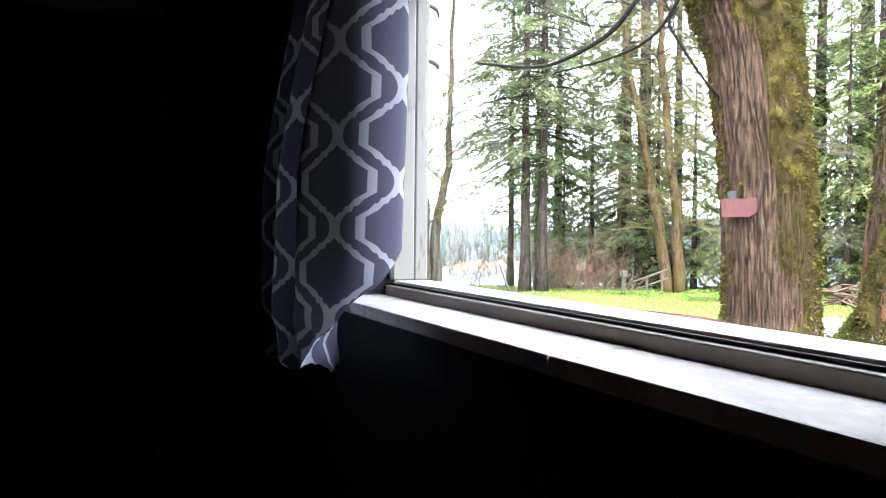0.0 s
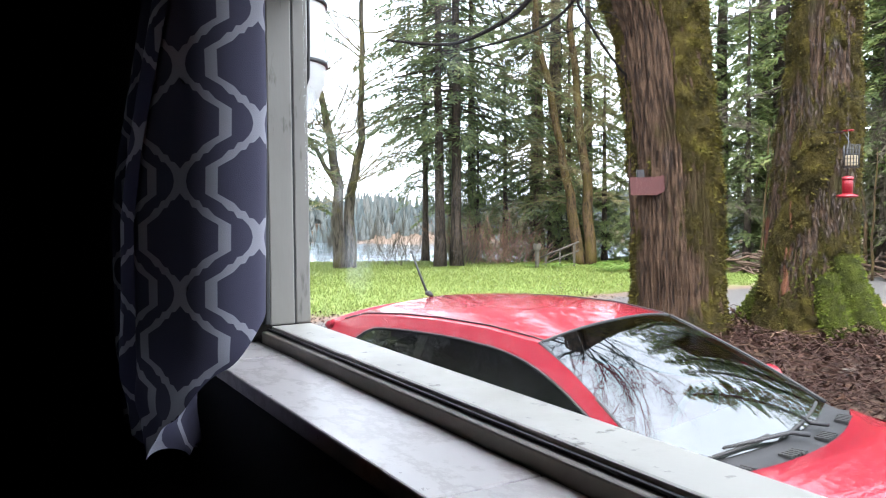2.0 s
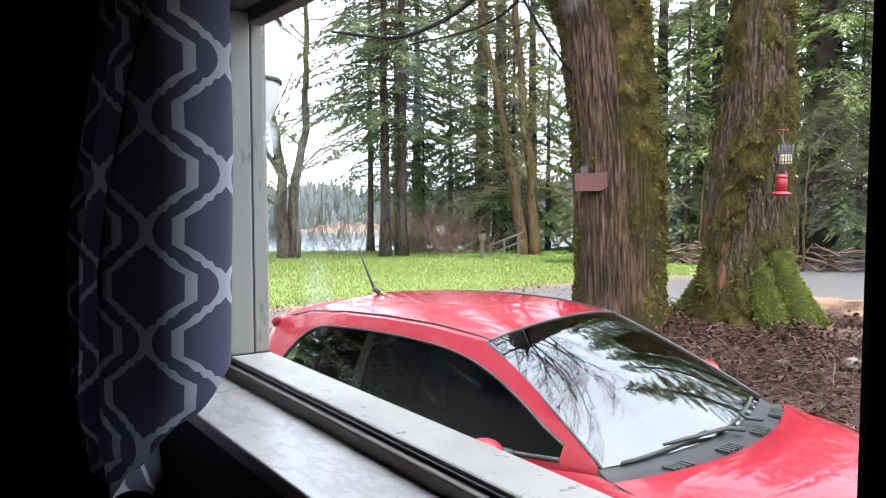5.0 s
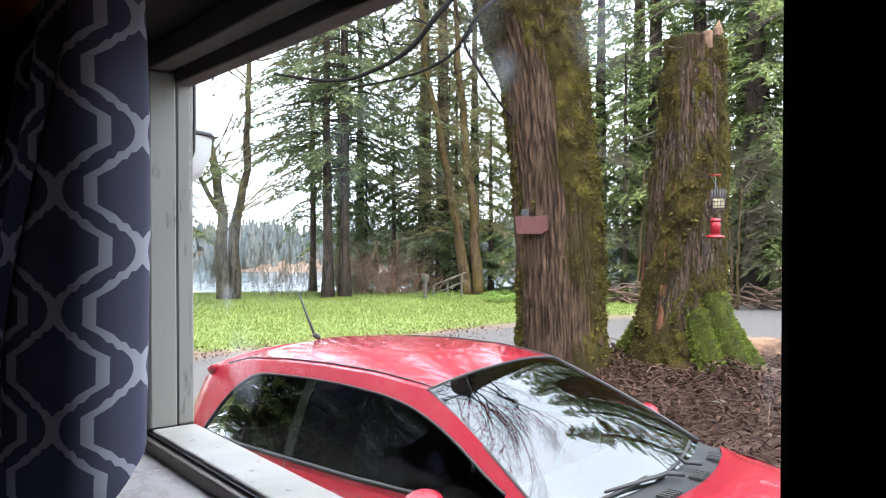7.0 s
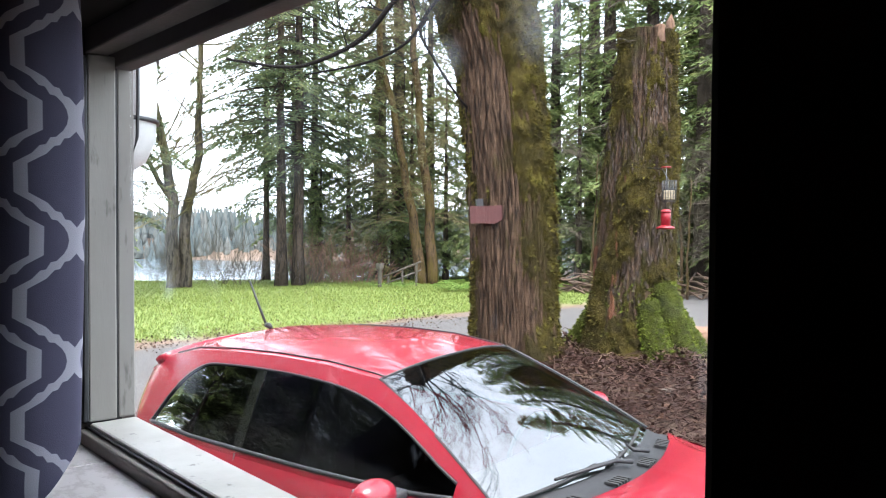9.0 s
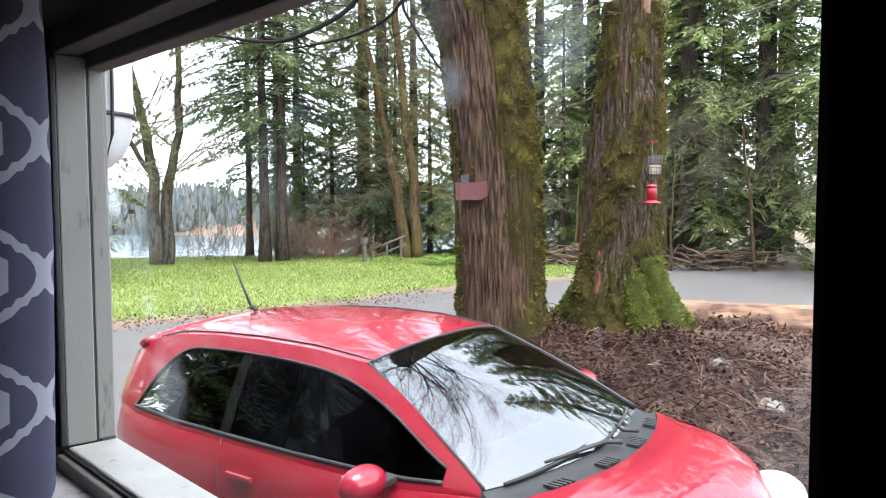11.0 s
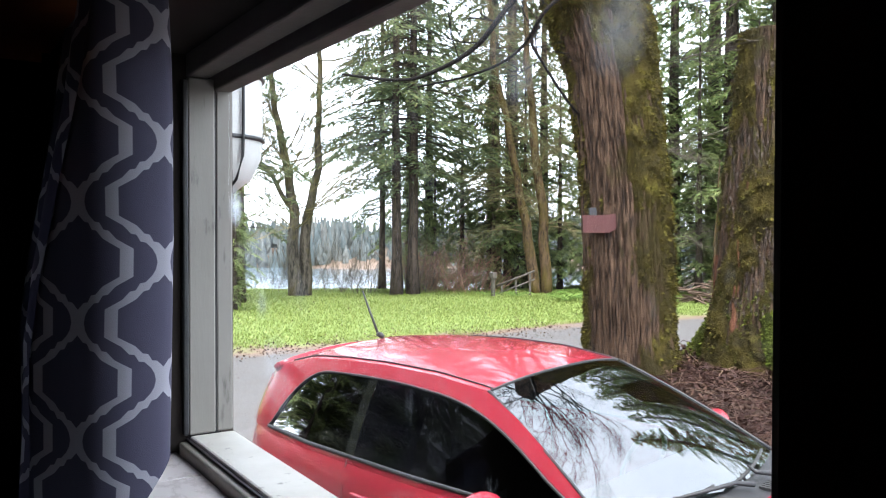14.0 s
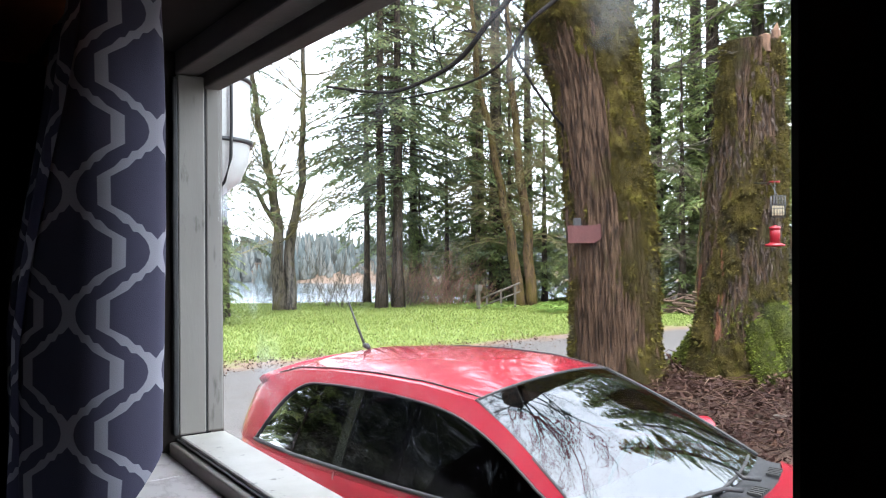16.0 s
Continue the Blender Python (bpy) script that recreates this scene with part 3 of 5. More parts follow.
def curtain():
    """One broad fold turned to the room, the rest gathered behind it; the hem sweeps up to the sill."""
    face, fa = bend(((0.165, -0.094), (0.225, -0.0935), (0.272, -0.0925), (0.292, -0.098), (0.299, -0.116), (0.298, -0.138), (0.288, -0.157), (0.271, -0.171), (0.25, -0.187), (0.226, -0.203), (0.205, -0.216)))
    tail, ta = bend(((0, 0), (-0.012, 0.001), (-0.032, 0.022), (-0.055, 0.055), (-0.085, 0.07), (-0.12, 0.045), (-0.15, 0.014), (-0.172, 0.012), (-0.195, 0.04), (-0.23, 0.075), (-0.27, 0.05), (-0.31, 0.02), (-0.35, 0.045), (-0.39, 0.06)))
    i_x = min(range(len(face)), key=lambda i: (face[i] - Vector((0.271, -0.171, 0))).length)
    s_x, s_edge = fa[i_x], fa[-1] - 0.026
    total = s_edge + ta[-1]
    nz, ns, top = 130, 190, 2.402
    vs, uv = [], []
    for i in range(ns):
        s = total * i / (ns - 1)
        hem = lerp(s, [0, s_x - 0.095, s_x - 0.08, s_x - 0.02, s_x + 0.015, s_edge, s_edge + 0.06, 0.75], [1.985, 1.955, 1.94, 1.882, 1.852, 1.815, 1.80, 1.77]) + 0.005 * math.sin(s * 110)
        for j in range(nz):
            z = top + (hem - top) * j / (nz - 1)
            turn = s_edge - lerp(z, [1.8, 1.9, 2.04, 2.12, 2.2, 2.3, 2.4, 2.5], [0.012, 0.0, 0.0, 0.014, 0.036, 0.064, 0.082, 0.09])
            if s <= turn:
                p = along(face, fa, s)
            else:
                k = lerp(z, [1.8, 2.1, 2.3], [1.0, 0.9, 0.7])
                q = along(tail, ta, s - turn)
                p = along(face, fa, turn) + Vector((q.x, q.y * k, 0))
            low = smooth(1.97, 1.83, z)
            wob = 0.003 * noise.noise(Vector((s * 9, z * 5, 0))) + low * 0.009 * noise.noise(Vector((s * 30, z * 20, 5)))
            x = p.x + lerp(z, [1.85, 2.03, 2.16, 2.26, 2.4], [-0.012, 0, 0.012, 0.008, -0.008]) + low * 0.009 * noise.noise(Vector((s * 26, z * 22, 9)))
            vs.append((x, min(p.y + wob, -0.0925), z))
            uv.append((s - s_x, z - 2.081))
    me = bpy.data.meshes.new("curtain")
    me.from_pydata(vs, [], grid_faces(ns, nz))
    me.materials.append(CURTAIN)
    lay = me.uv_layers.new(name="UVMap")
    for lp in me.loops:
        lay.data[lp.index].uv = uv[lp.vertex_index]
    me.shade_smooth()
    ob = new("curtain", me)
    return tagged(ob, "slate-purple curtain with white trellis pattern hanging beside the window", "curtain")


def lerp(x, xs, ys):
    return float(np.interp(x, xs, ys))


curtain()
rod = thing("curtain_rod", "dark curtain rod under the wooden soffit", "curtain rod", pose(0, 0, 0))
tube("rod", [(-0.35, -0.125, 2.409), (0.85, -0.125, 2.409)], 0.006, BLACK, rod)
for x in (-0.32, 0.84):
    tube("bracket", [(x, -0.125, 2.409), (x, -0.125, 2.4295)], 0.005, BLACK, rod)

# ---- lantern outside ----
lan = thing("wall_lantern", "frosted white outdoor wall lantern with black bands", "lantern", pose(-0.492, 0.168, 0))
lathe("shade", [(0.012, 2.225), (0.05, 2.235), (0.085, 2.262), (0.102, 2.30), (0.105, 2.36), (0.105, 2.62)], FROST, lan, "frosted white glass")
for z in (2.335, 2.45):
    lathe("band", [(0.104, z - 0.0035), (0.109, z - 0.0035), (0.109, z + 0.0035), (0.104, z + 0.0035)], BLACK, lan, "black metal band")
for w in (20, 110, 200, 290):
    c, s = math.cos(radians(w)), math.sin(radians(w))
    tube("stay", [(r * c, r * s, z) for r, z in ((0.02, 2.222), (0.055, 2.232), (0.09, 2.258), (0.108, 2.30), (0.110, 2.36), (0.110, 2.62))], 0.003, BLACK, lan, "black metal stay", 6)
lathe("cap", [(0.115, 2.62), (0.115, 2.635), (0.05, 2.68), (0.02, 2.70)], BLACK, lan, "black metal cap")
tube("arm", [(0, 0, 2.69), (0, -0.06, 2.74), (0, -0.105, 2.70)], 0.01, BLACK, lan, "black metal arm")

# ---- the red car ----
AX = [-1.87, -1.72, -1.3, -0.9, -0.5, -0.1, 0.26, 0.5, 0.75, 1.04]
AZ = [1.235, 1.315, 1.398, 1.422, 1.428, 1.415, 1.372, 1.275, 1.145, 0.968]
AY = [0.49, 0.50, 0.525, 0.54, 0.545, 0.54, 0.522, 0.565, 0.615, 0.685]


def roof_edge(x):
    return lerp(x, AX, AY), lerp(x, AX, AZ)


def belt(x):
    return lerp(x, [-1.95, -1.8, -1.5, -1.0, 0.0, 0.6, 1.04], [0.60, 0.67, 0.742, 0.79, 0.80, 0.775, 0.70]), lerp(x, [-1.95, -1.5, 0.7, 1.04], [0.965, 0.948, 0.93, 0.945])


def side_y(x, z):
    yb, zb = belt(x)
    yr, zr = roof_edge(x)
    k = max(0.0, min(1.0, (z - zb) / max(zr - zb, 0.03)))
    return yb + (yr - yb) * (0.75 * k + 0.25 * k * k)


def win_top(x):
    z = sum(roof_edge(x + d)[1] for d in (-0.3, -0.2, -0.1, 0.0, 0.1, 0.2, 0.3)) / 7 - 0.066
    if x < -1.0:
        z -= ((-1.0 - x) / 0.53) ** 2.4 * 0.33
    return z


def win_low(x):
    return belt(x)[1] + 0.03


def mirrored(vs, fs, s):
    return [(v[0], v[1] * s, v[2]) for v in vs], [f[::-1] for f in fs] if s < 0 else fs


car = thing("car", "small red three-door hatchback, wet with raindrops, parked on gravel", "car", pose(-2.323, 2.504, 0.054, 2.5, -1.86, 8.11))
xs = list(np.linspace(-1.53, 0.86, 60))
full = list(np.linspace(-1.87, -1.53, 8)) + xs[1:-1] + list(np.linspace(0.86, 1.04, 6))
for s in (1, -1):
    vs, fs = [], []

    def strip(cols):
        """cols: for every x a list of z from low to high."""
        n = len(cols[0][1])
        b = len(vs)
        for x, zz in cols:
            for z in zz:
                vs.append((x, side_y(x, z), z))
        fs.extend(tuple(i + b for i in f) for f in grid_faces(len(cols), n))

    def span(a, b, n):
        return [a + (b - a) * i / (n - 1) for i in range(n)]

    strip([(x, span(belt(x)[1] - 0.01, win_low(x), 3)) for x in xs])
    strip([(x, span(max(win_top(x), win_low(x)), roof_edge(x)[1], 6)) for x in xs])
    strip([(x, span(belt(x)[1] - 0.01, roof_edge(x)[1], 9)) for x in full[:8]])
    strip([(x, span(belt(x)[1] - 0.01, max(roof_edge(x)[1], belt(x)[1]), 9)) for x in full[-6:]])
    v2, f2 = mirrored(vs, fs, s)
    f2 = [f[::-1] for f in f2]
    ob = raw("side_frame", v2, f2, PAINT, car, "", True)
    for nm, a, b, lab in (("rear_quarter_window", -1.53, -0.60, "tinted glass"), ("door_window", -0.52, 0.86, "tinted glass")):
        vs = []
        xx = list(np.linspace(a, b, 32))
        for x in xx:
            for z in span(win_low(x), max(win_top(x), win_low(x) + 0.001), 8):
                vs.append((x, (side_y(x, z) - 0.006), z))
        v2, f2 = mirrored(vs, grid_faces(len(xx), 8), s)
        g = raw(nm, v2, [f[::-1] for f in f2], TINT, car, lab, True)
    vs = []
    for x in (-0.60, -0.56, -0.52):
        for z in span(win_low(x), win_top(x), 8):
            vs.append((x, side_y(x, z) - 0.003, z))
    v2, f2 = mirrored(vs, grid_faces(3, 8), s)
    raw("door_pillar", v2, f2, PILLAR, car, "black pillar trim", True)
    loop = [(x, s * (side_y(x, win_low(x)) + 0.002), win_low(x)) for x in xs]
    tube("belt_moulding", loop, 0.011, PLASTIC, car, "black rubber moulding", 6)
    tube("window_seal", [(x, s * (side_y(x, max(win_top(x), win_low(x))) + 0.001), max(win_top(x), win_low(x))) for x in xs], 0.007, PLASTIC, car, "black window seal", 6)
    tube("drip_moulding", [(x, s * (roof_edge(x)[0] - 0.035), roof_edge(x)[1] + 0.010) for x in np.linspace(-1.6, 0.27, 30)], 0.005, PLASTIC, car, "black roof moulding", 6)

# roof
vs = []
NX, NY = 34, 21
for i in range(NX):
    for j in range(NY):
        t = -1 + 2 * j / (NY - 1)
        x = -1.87 + 2.13 * i / (NX - 1)
        yr, zr = roof_edge(x)
        xx = x + 0.05 * (1 - t * t) * smooth(-0.4, 0.26, x)
        vs.append((xx, yr * t, zr + 0.052 * (1 - abs(t) ** 2.3)))
raw("roof_panel", vs, [f[::-1] for f in grid_faces(NX, NY)], PAINT, car, "wet red roof", True)
# windscreen
vs = []
for i in range(14):
    f = i / 13
    for j in range(21):
        t = -1 + 2 * j / 20
        c = 1 - t * t
        a = Vector((0.262 + 0.05 * c, 0.512 * t, 1.368 + 0.05 * (1 - abs(t) ** 2.3)))
        b = Vector((1.045 + 0.15 * c, 0.678 * t, 0.962 + 0.0 * c))
        p = a.lerp(b, f) + Vector((0.02, 0, 0.045)) * (4 * f * (1 - f)) * (0.35 + 0.65 * c)
        vs.append(tuple(p))
raw("windscreen", vs, [f[::-1] for f in grid_faces(14, 21)], WSGLASS, car, "wet windscreen reflecting trees and sky", True)
for s in (-1, 1):
    tube("windscreen_seal", [(vs[i * 21 + (0 if s < 0 else 20)][0], vs[i * 21 + (0 if s < 0 else 20)][1], vs[i * 21 + (0 if s < 0 else 20)][2] + 0.002) for i in range(14)], 0.008, PLASTIC, car, "black seal", 6)
tube("windscreen_seal", [(p[0], p[1], p[2] + 0.001) for p in vs[:21]], 0.006, PLASTIC, car, "black seal", 6)


def base_x(t):
    return 1.045 + 0.15 * (1 - t * t)


# cowl, hood
vs = []
for i in range(5):
    f = i / 4
    for j in range(25):
        t = -1 + 2 * j / 24
        vs.append((base_x(t) - 0.01 + f * (0.155 - 0.05 * t * t), (0.685 + 0.03 * f) * t, 0.958 - 0.028 * f - 0.01 * math.sin(f * math.pi)))
raw("cowl", vs, [f[::-1] for f in grid_faces(5, 25)], PLASTIC, car, "black plastic cowl below the windscreen", True)
for t0 in (-0.66, -0.2, 0.24, 0.68):
    g = bmesh.new()
    for k in range(5):
        t = t0 + k * 0.035
        box(g, base_x(t) + 0.06, base_x(t) + 0.125, 0.70 * t - 0.006, 0.70 * t + 0.006, 0.936, 0.951 - 0.004)
    part("cowl_vent", g, RUBBER, car, "slotted vent")


def hood_pt(f, t):
    w = lerp(f, [0, 0.5, 0.8, 1], [0.725, 0.73, 0.68, 0.56])
    x0 = base_x(t) + 0.145 - 0.05 * t * t
    x1 = 1.93 - 0.18 * t * t
    z = lerp(f, [0, 0.3, 0.6, 0.85, 1], [0.938, 0.925, 0.885, 0.81, 0.73]) + 0.035 * (1 - t * t) * min(1, f * 4 + 0.2) - 0.03 * abs(t) ** 6 * min(1, f * 4)
    return (x0 + (x1 - x0) * f, w * t, z)


vs = [hood_pt(i / 19, -1 + 2 * j / 24) for i in range(20) for j in range(25)]
raw("hood", vs, [f[::-1] for f in grid_faces(20, 25)], PAINT, car, "wet red hood", True)

# lower body
st = [-1.98, -1.9, -1.75, -1.5, -1.0, -0.5, 0.0, 0.5, 1.04, 1.3, 1.5, 1.7, 1.85, 1.96]
W = [0.50, 0.62, 0.74, 0.80, 0.835, 0.845, 0.845, 0.84, 0.83, 0.82, 0.80, 0.75, 0.64, 0.45]
for s in (1, -1):
    vs = []
    for x, w in zip(st, W):
        if x <= 1.04:
            yt, zt = belt(x)
            zt -= 0.008
        else:
            k = (x - 1.19) / (1.75 - 1.19)
            h = hood_pt(max(0.0, min(1.0, k)), 1.0)
            yt, zt = min(w - 0.01, h[1]) if x < 1.8 else w - 0.03, h[2]
        prof = ((yt, zt), (yt + (w - yt) * 0.5, zt - 0.04), (w, zt - 0.14), (w, 0.62), (w - 0.015, 0.45), (w - 0.01, 0.32), (w - 0.05, 0.2), (w - 0.14, 0.17))
        vs += [(x, y, z) for y, z in prof]
    v2, f2 = mirrored(vs, grid_faces(len(st), 8), s)
    raw("body_side", v2, f2, PAINT, car, "", True)
    tube("door_seam", [(-0.57, s * (side_y(-0.57, 0.95) + 0.001), 0.95), (-0.56, s * 0.842, 0.80), (-0.55, s * 0.847, 0.6), (-0.48, s * 0.833, 0.4), (-0.2, s * 0.832, 0.27), (0.7, s * 0.826, 0.27)], 0.004, RUBBER, car, "dark door gap", 5)
    hb = bmesh.new()
    box(hb, -0.45, -0.25, 0.845 if s > 0 else -0.872, 0.872 if s > 0 else -0.845, 0.79, 0.82, 0.008)
    part("door_handle", hb, PAINT, car)
for nm, x, sg in (("front_bumper", 1.955, 1), ("rear_bumper", -1.975, -1)):
    bb = bmesh.new()
    box(bb, min(x, x - sg * 0.25), max(x, x - sg * 0.25), -0.52, 0.52, 0.2, 0.66, 0.07)
    part(nm, bb, PAINT, car, "red bumper", True)
bb = bmesh.new()
box(bb, -1.95, -1.72, -0.55, 0.55, 0.55, 0.97, 0.05)
part("tailgate", bb, PAINT, car, "red tailgate", True)
vs = [(-1.87 - 0.08 * f, y * (1 + 0.18 * f), 1.24 - 0.27 * f) for f in (0, 0.5, 1) for y in (-0.49, 0, 0.49)]
raw("rear_window", vs, grid_faces(3, 3), TINT, car, "tinted glass")
# tail spoiler, over the rear window
vs = []
for i in range(5):
    for j in range(15):
        t = -1 + 2 * j / 14
        f = i / 4
        vs.append((-1.68 - 0.14 * f + 0.05 * t * t * f, 0.535 * t, 1.335 + 0.052 * (1 - t * t) - 0.035 * f + 0.012 * math.sin(f * math.pi)))
sp = raw("tail_spoiler", vs, grid_faces(5, 15), PAINT, car, "red tail spoiler", True)
sm = sp.modifiers.new("thick", 'SOLIDIFY')
sm.thickness, sm.offset = 0.05, -1.0
# antenna
tube("antenna", [(-1.25, 0, 1.462), (-1.275, 0, 1.475), (-1.305, 0, 1.478)], [0.012, 0.02, 0.016], PLASTIC, car, "black antenna foot")
tube("antenna", [(-1.30, 0, 1.475), (-1.38, 0, 1.62), (-1.455, 0, 1.765)], [0.009, 0.008, 0.006], PLASTIC, car, "black rod antenna")
# mirrors
for s in (1, -1):
    mb = bmesh.new()
    bmesh.ops.create_uvsphere(mb, u_segments=20, v_segments=12, radius=1, matrix=Matrix.LocRotScale((0.60, s * 0.925, 0.985), Euler((0, 0, radians(12 * s))), (0.075, 0.115, 0.075)))
    for v in mb.verts:
        if v.co.x < 0.575:
            v.co.x = 0.575
    mir = part("mirror", mb, PAINT, car, "red door mirror", True)
    mg = bmesh.new()
    box(mg, 0.568, 0.5735, s * 0.925 - 0.085, s * 0.925 + 0.085, 0.935, 1.035, 0.002)
    part("mirror_glass", mg, ALLOY, mir, "mirror glass")
    mf = bmesh.new()
    box(mf, 0.585, 0.66, min(s * 0.77, s * 0.86), max(s * 0.77, s * 0.86), 0.945, 0.985, 0.01)
    part("mirror_foot", mf, PLASTIC, mir, "black foot")
# wipers
def ws_pt(f, t, lift=0.02):
    c = 1 - t * t
    a = Vector((0.262 + 0.05 * c, 0.512 * t, 1.368 + 0.05 * (1 - abs(t) ** 2.3)))
    b = Vector((1.045 + 0.15 * c, 0.678 * t, 0.962))
    return a.lerp(b, f) + Vector((0.02, 0, 0.045)) * (4 * f * (1 - f)) * (0.35 + 0.65 * c) + Vector((0.4, 0, 0.8)) * lift


for t0, t1, f1, tp in ((-0.88, -0.12, 0.955, 0.0), (-0.02, 0.80, 0.945, 0.28)):
    wp = tube("wiper_blade", [ws_pt(f1 + 0.05 - 0.04 * k / 8, t0 + (t1 - t0) * k / 8, 0.012) for k in range(9)], 0.008, RUBBER, car, "black wiper blade", 6)
    mid = ws_pt(f1 + 0.02, (t0 + t1) / 2 - 0.05, 0.03)
    tube("wiper_arm", [(base_x(tp) + 0.05, 0.69 * tp + 0.12, 0.965), (base_x(tp) + 0.02, 0.69 * tp + 0.02, 0.99), tuple(mid)], [0.013, 0.01, 0.007], PLASTIC, car, "black wiper arm", 6)
# headlamps, wheels
for s in (1, -1):
    lb = bmesh.new()
    bmesh.ops.create_uvsphere(lb, u_segments=20, v_segments=10, radius=1, matrix=Matrix.LocRotScale((1.79, s * 0.55, 0.68), Euler((0, 0.5, radians(-28 * s))), (0.13, 0.17, 0.085)))
    part("headlight", lb, LENS, car, "clear headlight lens", True)
    for x in (-1.28, 1.24):
        mm = Matrix.LocRotScale((x, s * 0.74, 0.30 - 0.02), Euler((radians(90), 0, 0)), None)
        whl = lathe("wheel", [(0.20, -0.085), (0.29, -0.095), (0.305, -0.08), (0.31, 0), (0.305, 0.08), (0.29, 0.095), (0.20, 0.085)], RUBBER, car, "black tyre", 36, mm)
        lathe("rim", [(0.05, -0.10), (0.17, -0.092), (0.2, -0.088), (0.2, 0.088), (0.17, 0.092), (0.05, 0.10)], ALLOY, whl, "alloy rim", 24, mm)
# cabin
part("cabin_floor", boxed(-1.7, 1.15, -0.66, 0.66, 0.25, 0.30, 0.01), DASH, car, "dark carpet")
part("dashboard", boxed(0.62, 1.06, -0.64, 0.64, 0.72, 0.925, 0.04), DASH, car, "grey dashboard", True)
for y in (-0.34, 0.34):
    sb = bmesh.new()
    box(sb, -0.55, -0.02, y - 0.24, y + 0.24, 0.35, 0.52, 0.05)
    box(sb, -0.68, -0.52, y - 0.23, y + 0.23, 0.48, 1.05, 0.06)
    box(sb, -0.70, -0.60, y - 0.12, y + 0.12, 1.06, 1.24, 0.04)
    part("seat", sb, CLOTH, car, "grey cloth seat", True)
sb = bmesh.new()
box(sb, -1.25, -0.85, -0.58, 0.58, 0.35, 0.55, 0.05)
box(sb, -1.45, -1.25, -0.58, 0.58, 0.5, 1.05, 0.06)
part("rear_seat", sb, CLOTH, car, "grey cloth rear bench", True)
ring = [(0.52 + 0.06 * math.sin(w), 0.34 + 0.18 * math.cos(w), 0.88 + 0.17 * math.sin(w)) for w in np.linspace(0, 2 * math.pi, 25)]
tube("steering_wheel", ring, 0.014, RUBBER, car, "dark steering wheel")
part("inner_mirror", boxed(0.36, 0.385, -0.11, 0.11, 1.27, 1.33, 0.008), PLASTIC, car, "inner mirror")

# ---- trees ----
def skin(path, radii, w, z, ridge, lump, seed, flare):
    """Centre and radius of a trunk at height z in direction w."""
    zs = [p[2] for p in path]
    cx, cy, r = (float(np.interp(z, zs, c)) for c in ([p[0] for p in path], [p[1] for p in path], radii))
    c, s = math.cos(w), math.sin(w)
    rr = r * (1 + lump * 2 * noise.noise(Vector((c * 1.3 + seed, s * 1.3, z * 0.7))))
    if ridge:
        # furrows: sharp valleys between rounded, wandering plates
        wa = 0.12 * noise.noise(Vector((c * 3 + seed, s * 3, z * 2.2)))
        v = abs(noise.noise(Vector(((c + wa * 0.3) * 15 + seed, (s + wa * 0.3) * 15, z * 0.7))))
        rr += ridge * (min(1.0, v * 4.5) - 0.6 + 0.5 * noise.noise(Vector((c * 26 + seed, s * 26, z * 5.5))))
    if flare:
        rr += flare * max(0.0, 1 - (z - zs[0]) / 0.9) ** 2 * (0.5 + 0.8 * max(0.0, math.sin(3 * w + seed)))
    return cx, cy, rr


def trunk_mesh(name, path, radii, material, parent, sides=64, rings=110, ridge=0.03, lump=0.05, seed=0.0, flare=0.0, label=""):
    """A bark-covered trunk along path, with furrows, lumps and root flare."""
    vs = []
    for i in range(rings):
        z = path[0][2] + (path[-1][2] - path[0][2]) * i / (rings - 1)
        for k in range(sides):
            w = 2 * math.pi * k / sides
            cx, cy, rr = skin(path, radii, w, z, ridge, lump, seed, flare)
            vs.append((cx + rr * math.cos(w), cy + rr * math.sin(w), z))
    fs = [(i * sides + k, i * sides + (k + 1) % sides, (i + 1) * sides + (k + 1) % sides, (i + 1) * sides + k) for i in range(rings - 1) for k in range(sides)]
    fs.append(tuple((rings - 1) * sides + k for k in range(sides)))
    return raw(name, vs, fs, material, parent, label, True)


def moss_coat(path, radii, lump, seed, flare, cover, z0, z1, material, parent, label, sides=190, rings=260):
    """A lumpy coat of moss that swells out of the bark where cover(w, z) is above nought."""
    vs, th = [], []
    for i in range(rings):
        z = z0 + (z1 - z0) * i / (rings - 1)
        for k in range(sides):
            w = 2 * math.pi * k / sides
            cx, cy, rr = skin(path, radii, w, z, 0, lump, seed, flare)
            c, s = math.cos(w), math.sin(w)
            g = cover(w, z)
            sag = (z * 2.6 + 0.9 * noise.noise(Vector((c * 2.5, s * 2.5, z * 0.8 + seed)))) % 1.0
            t = max(-0.04, min(0.055, g * 0.11)) * (1.15 - 0.6 * sag)
            t += (0.030 * noise.noise(Vector((c * 7, s * 7, z * 6))) + 0.016 * noise.noise(Vector((c * 22, s * 22, z * 24)))) * (1 if g > 0 else 0.4)
            th.append(t)
            vs.append((cx + (rr + t) * c, cy + (rr + t) * s, z))
    fs = []
    for i in range(rings - 1):
        for k in range(sides):
            q = (i * sides + k, i * sides + (k + 1) % sides, (i + 1) * sides + (k + 1) % sides, (i + 1) * sides + k)
            if max(th[j] for j in q) > 0.0:
                fs.append(q)
    used = sorted({j for f in fs for j in f})
    new_id = {j: n for n, j in enumerate(used)}
    return raw("moss", [vs[j] for j in used], [tuple(new_id[j] for j in f) for f in fs], material, parent, label, True)


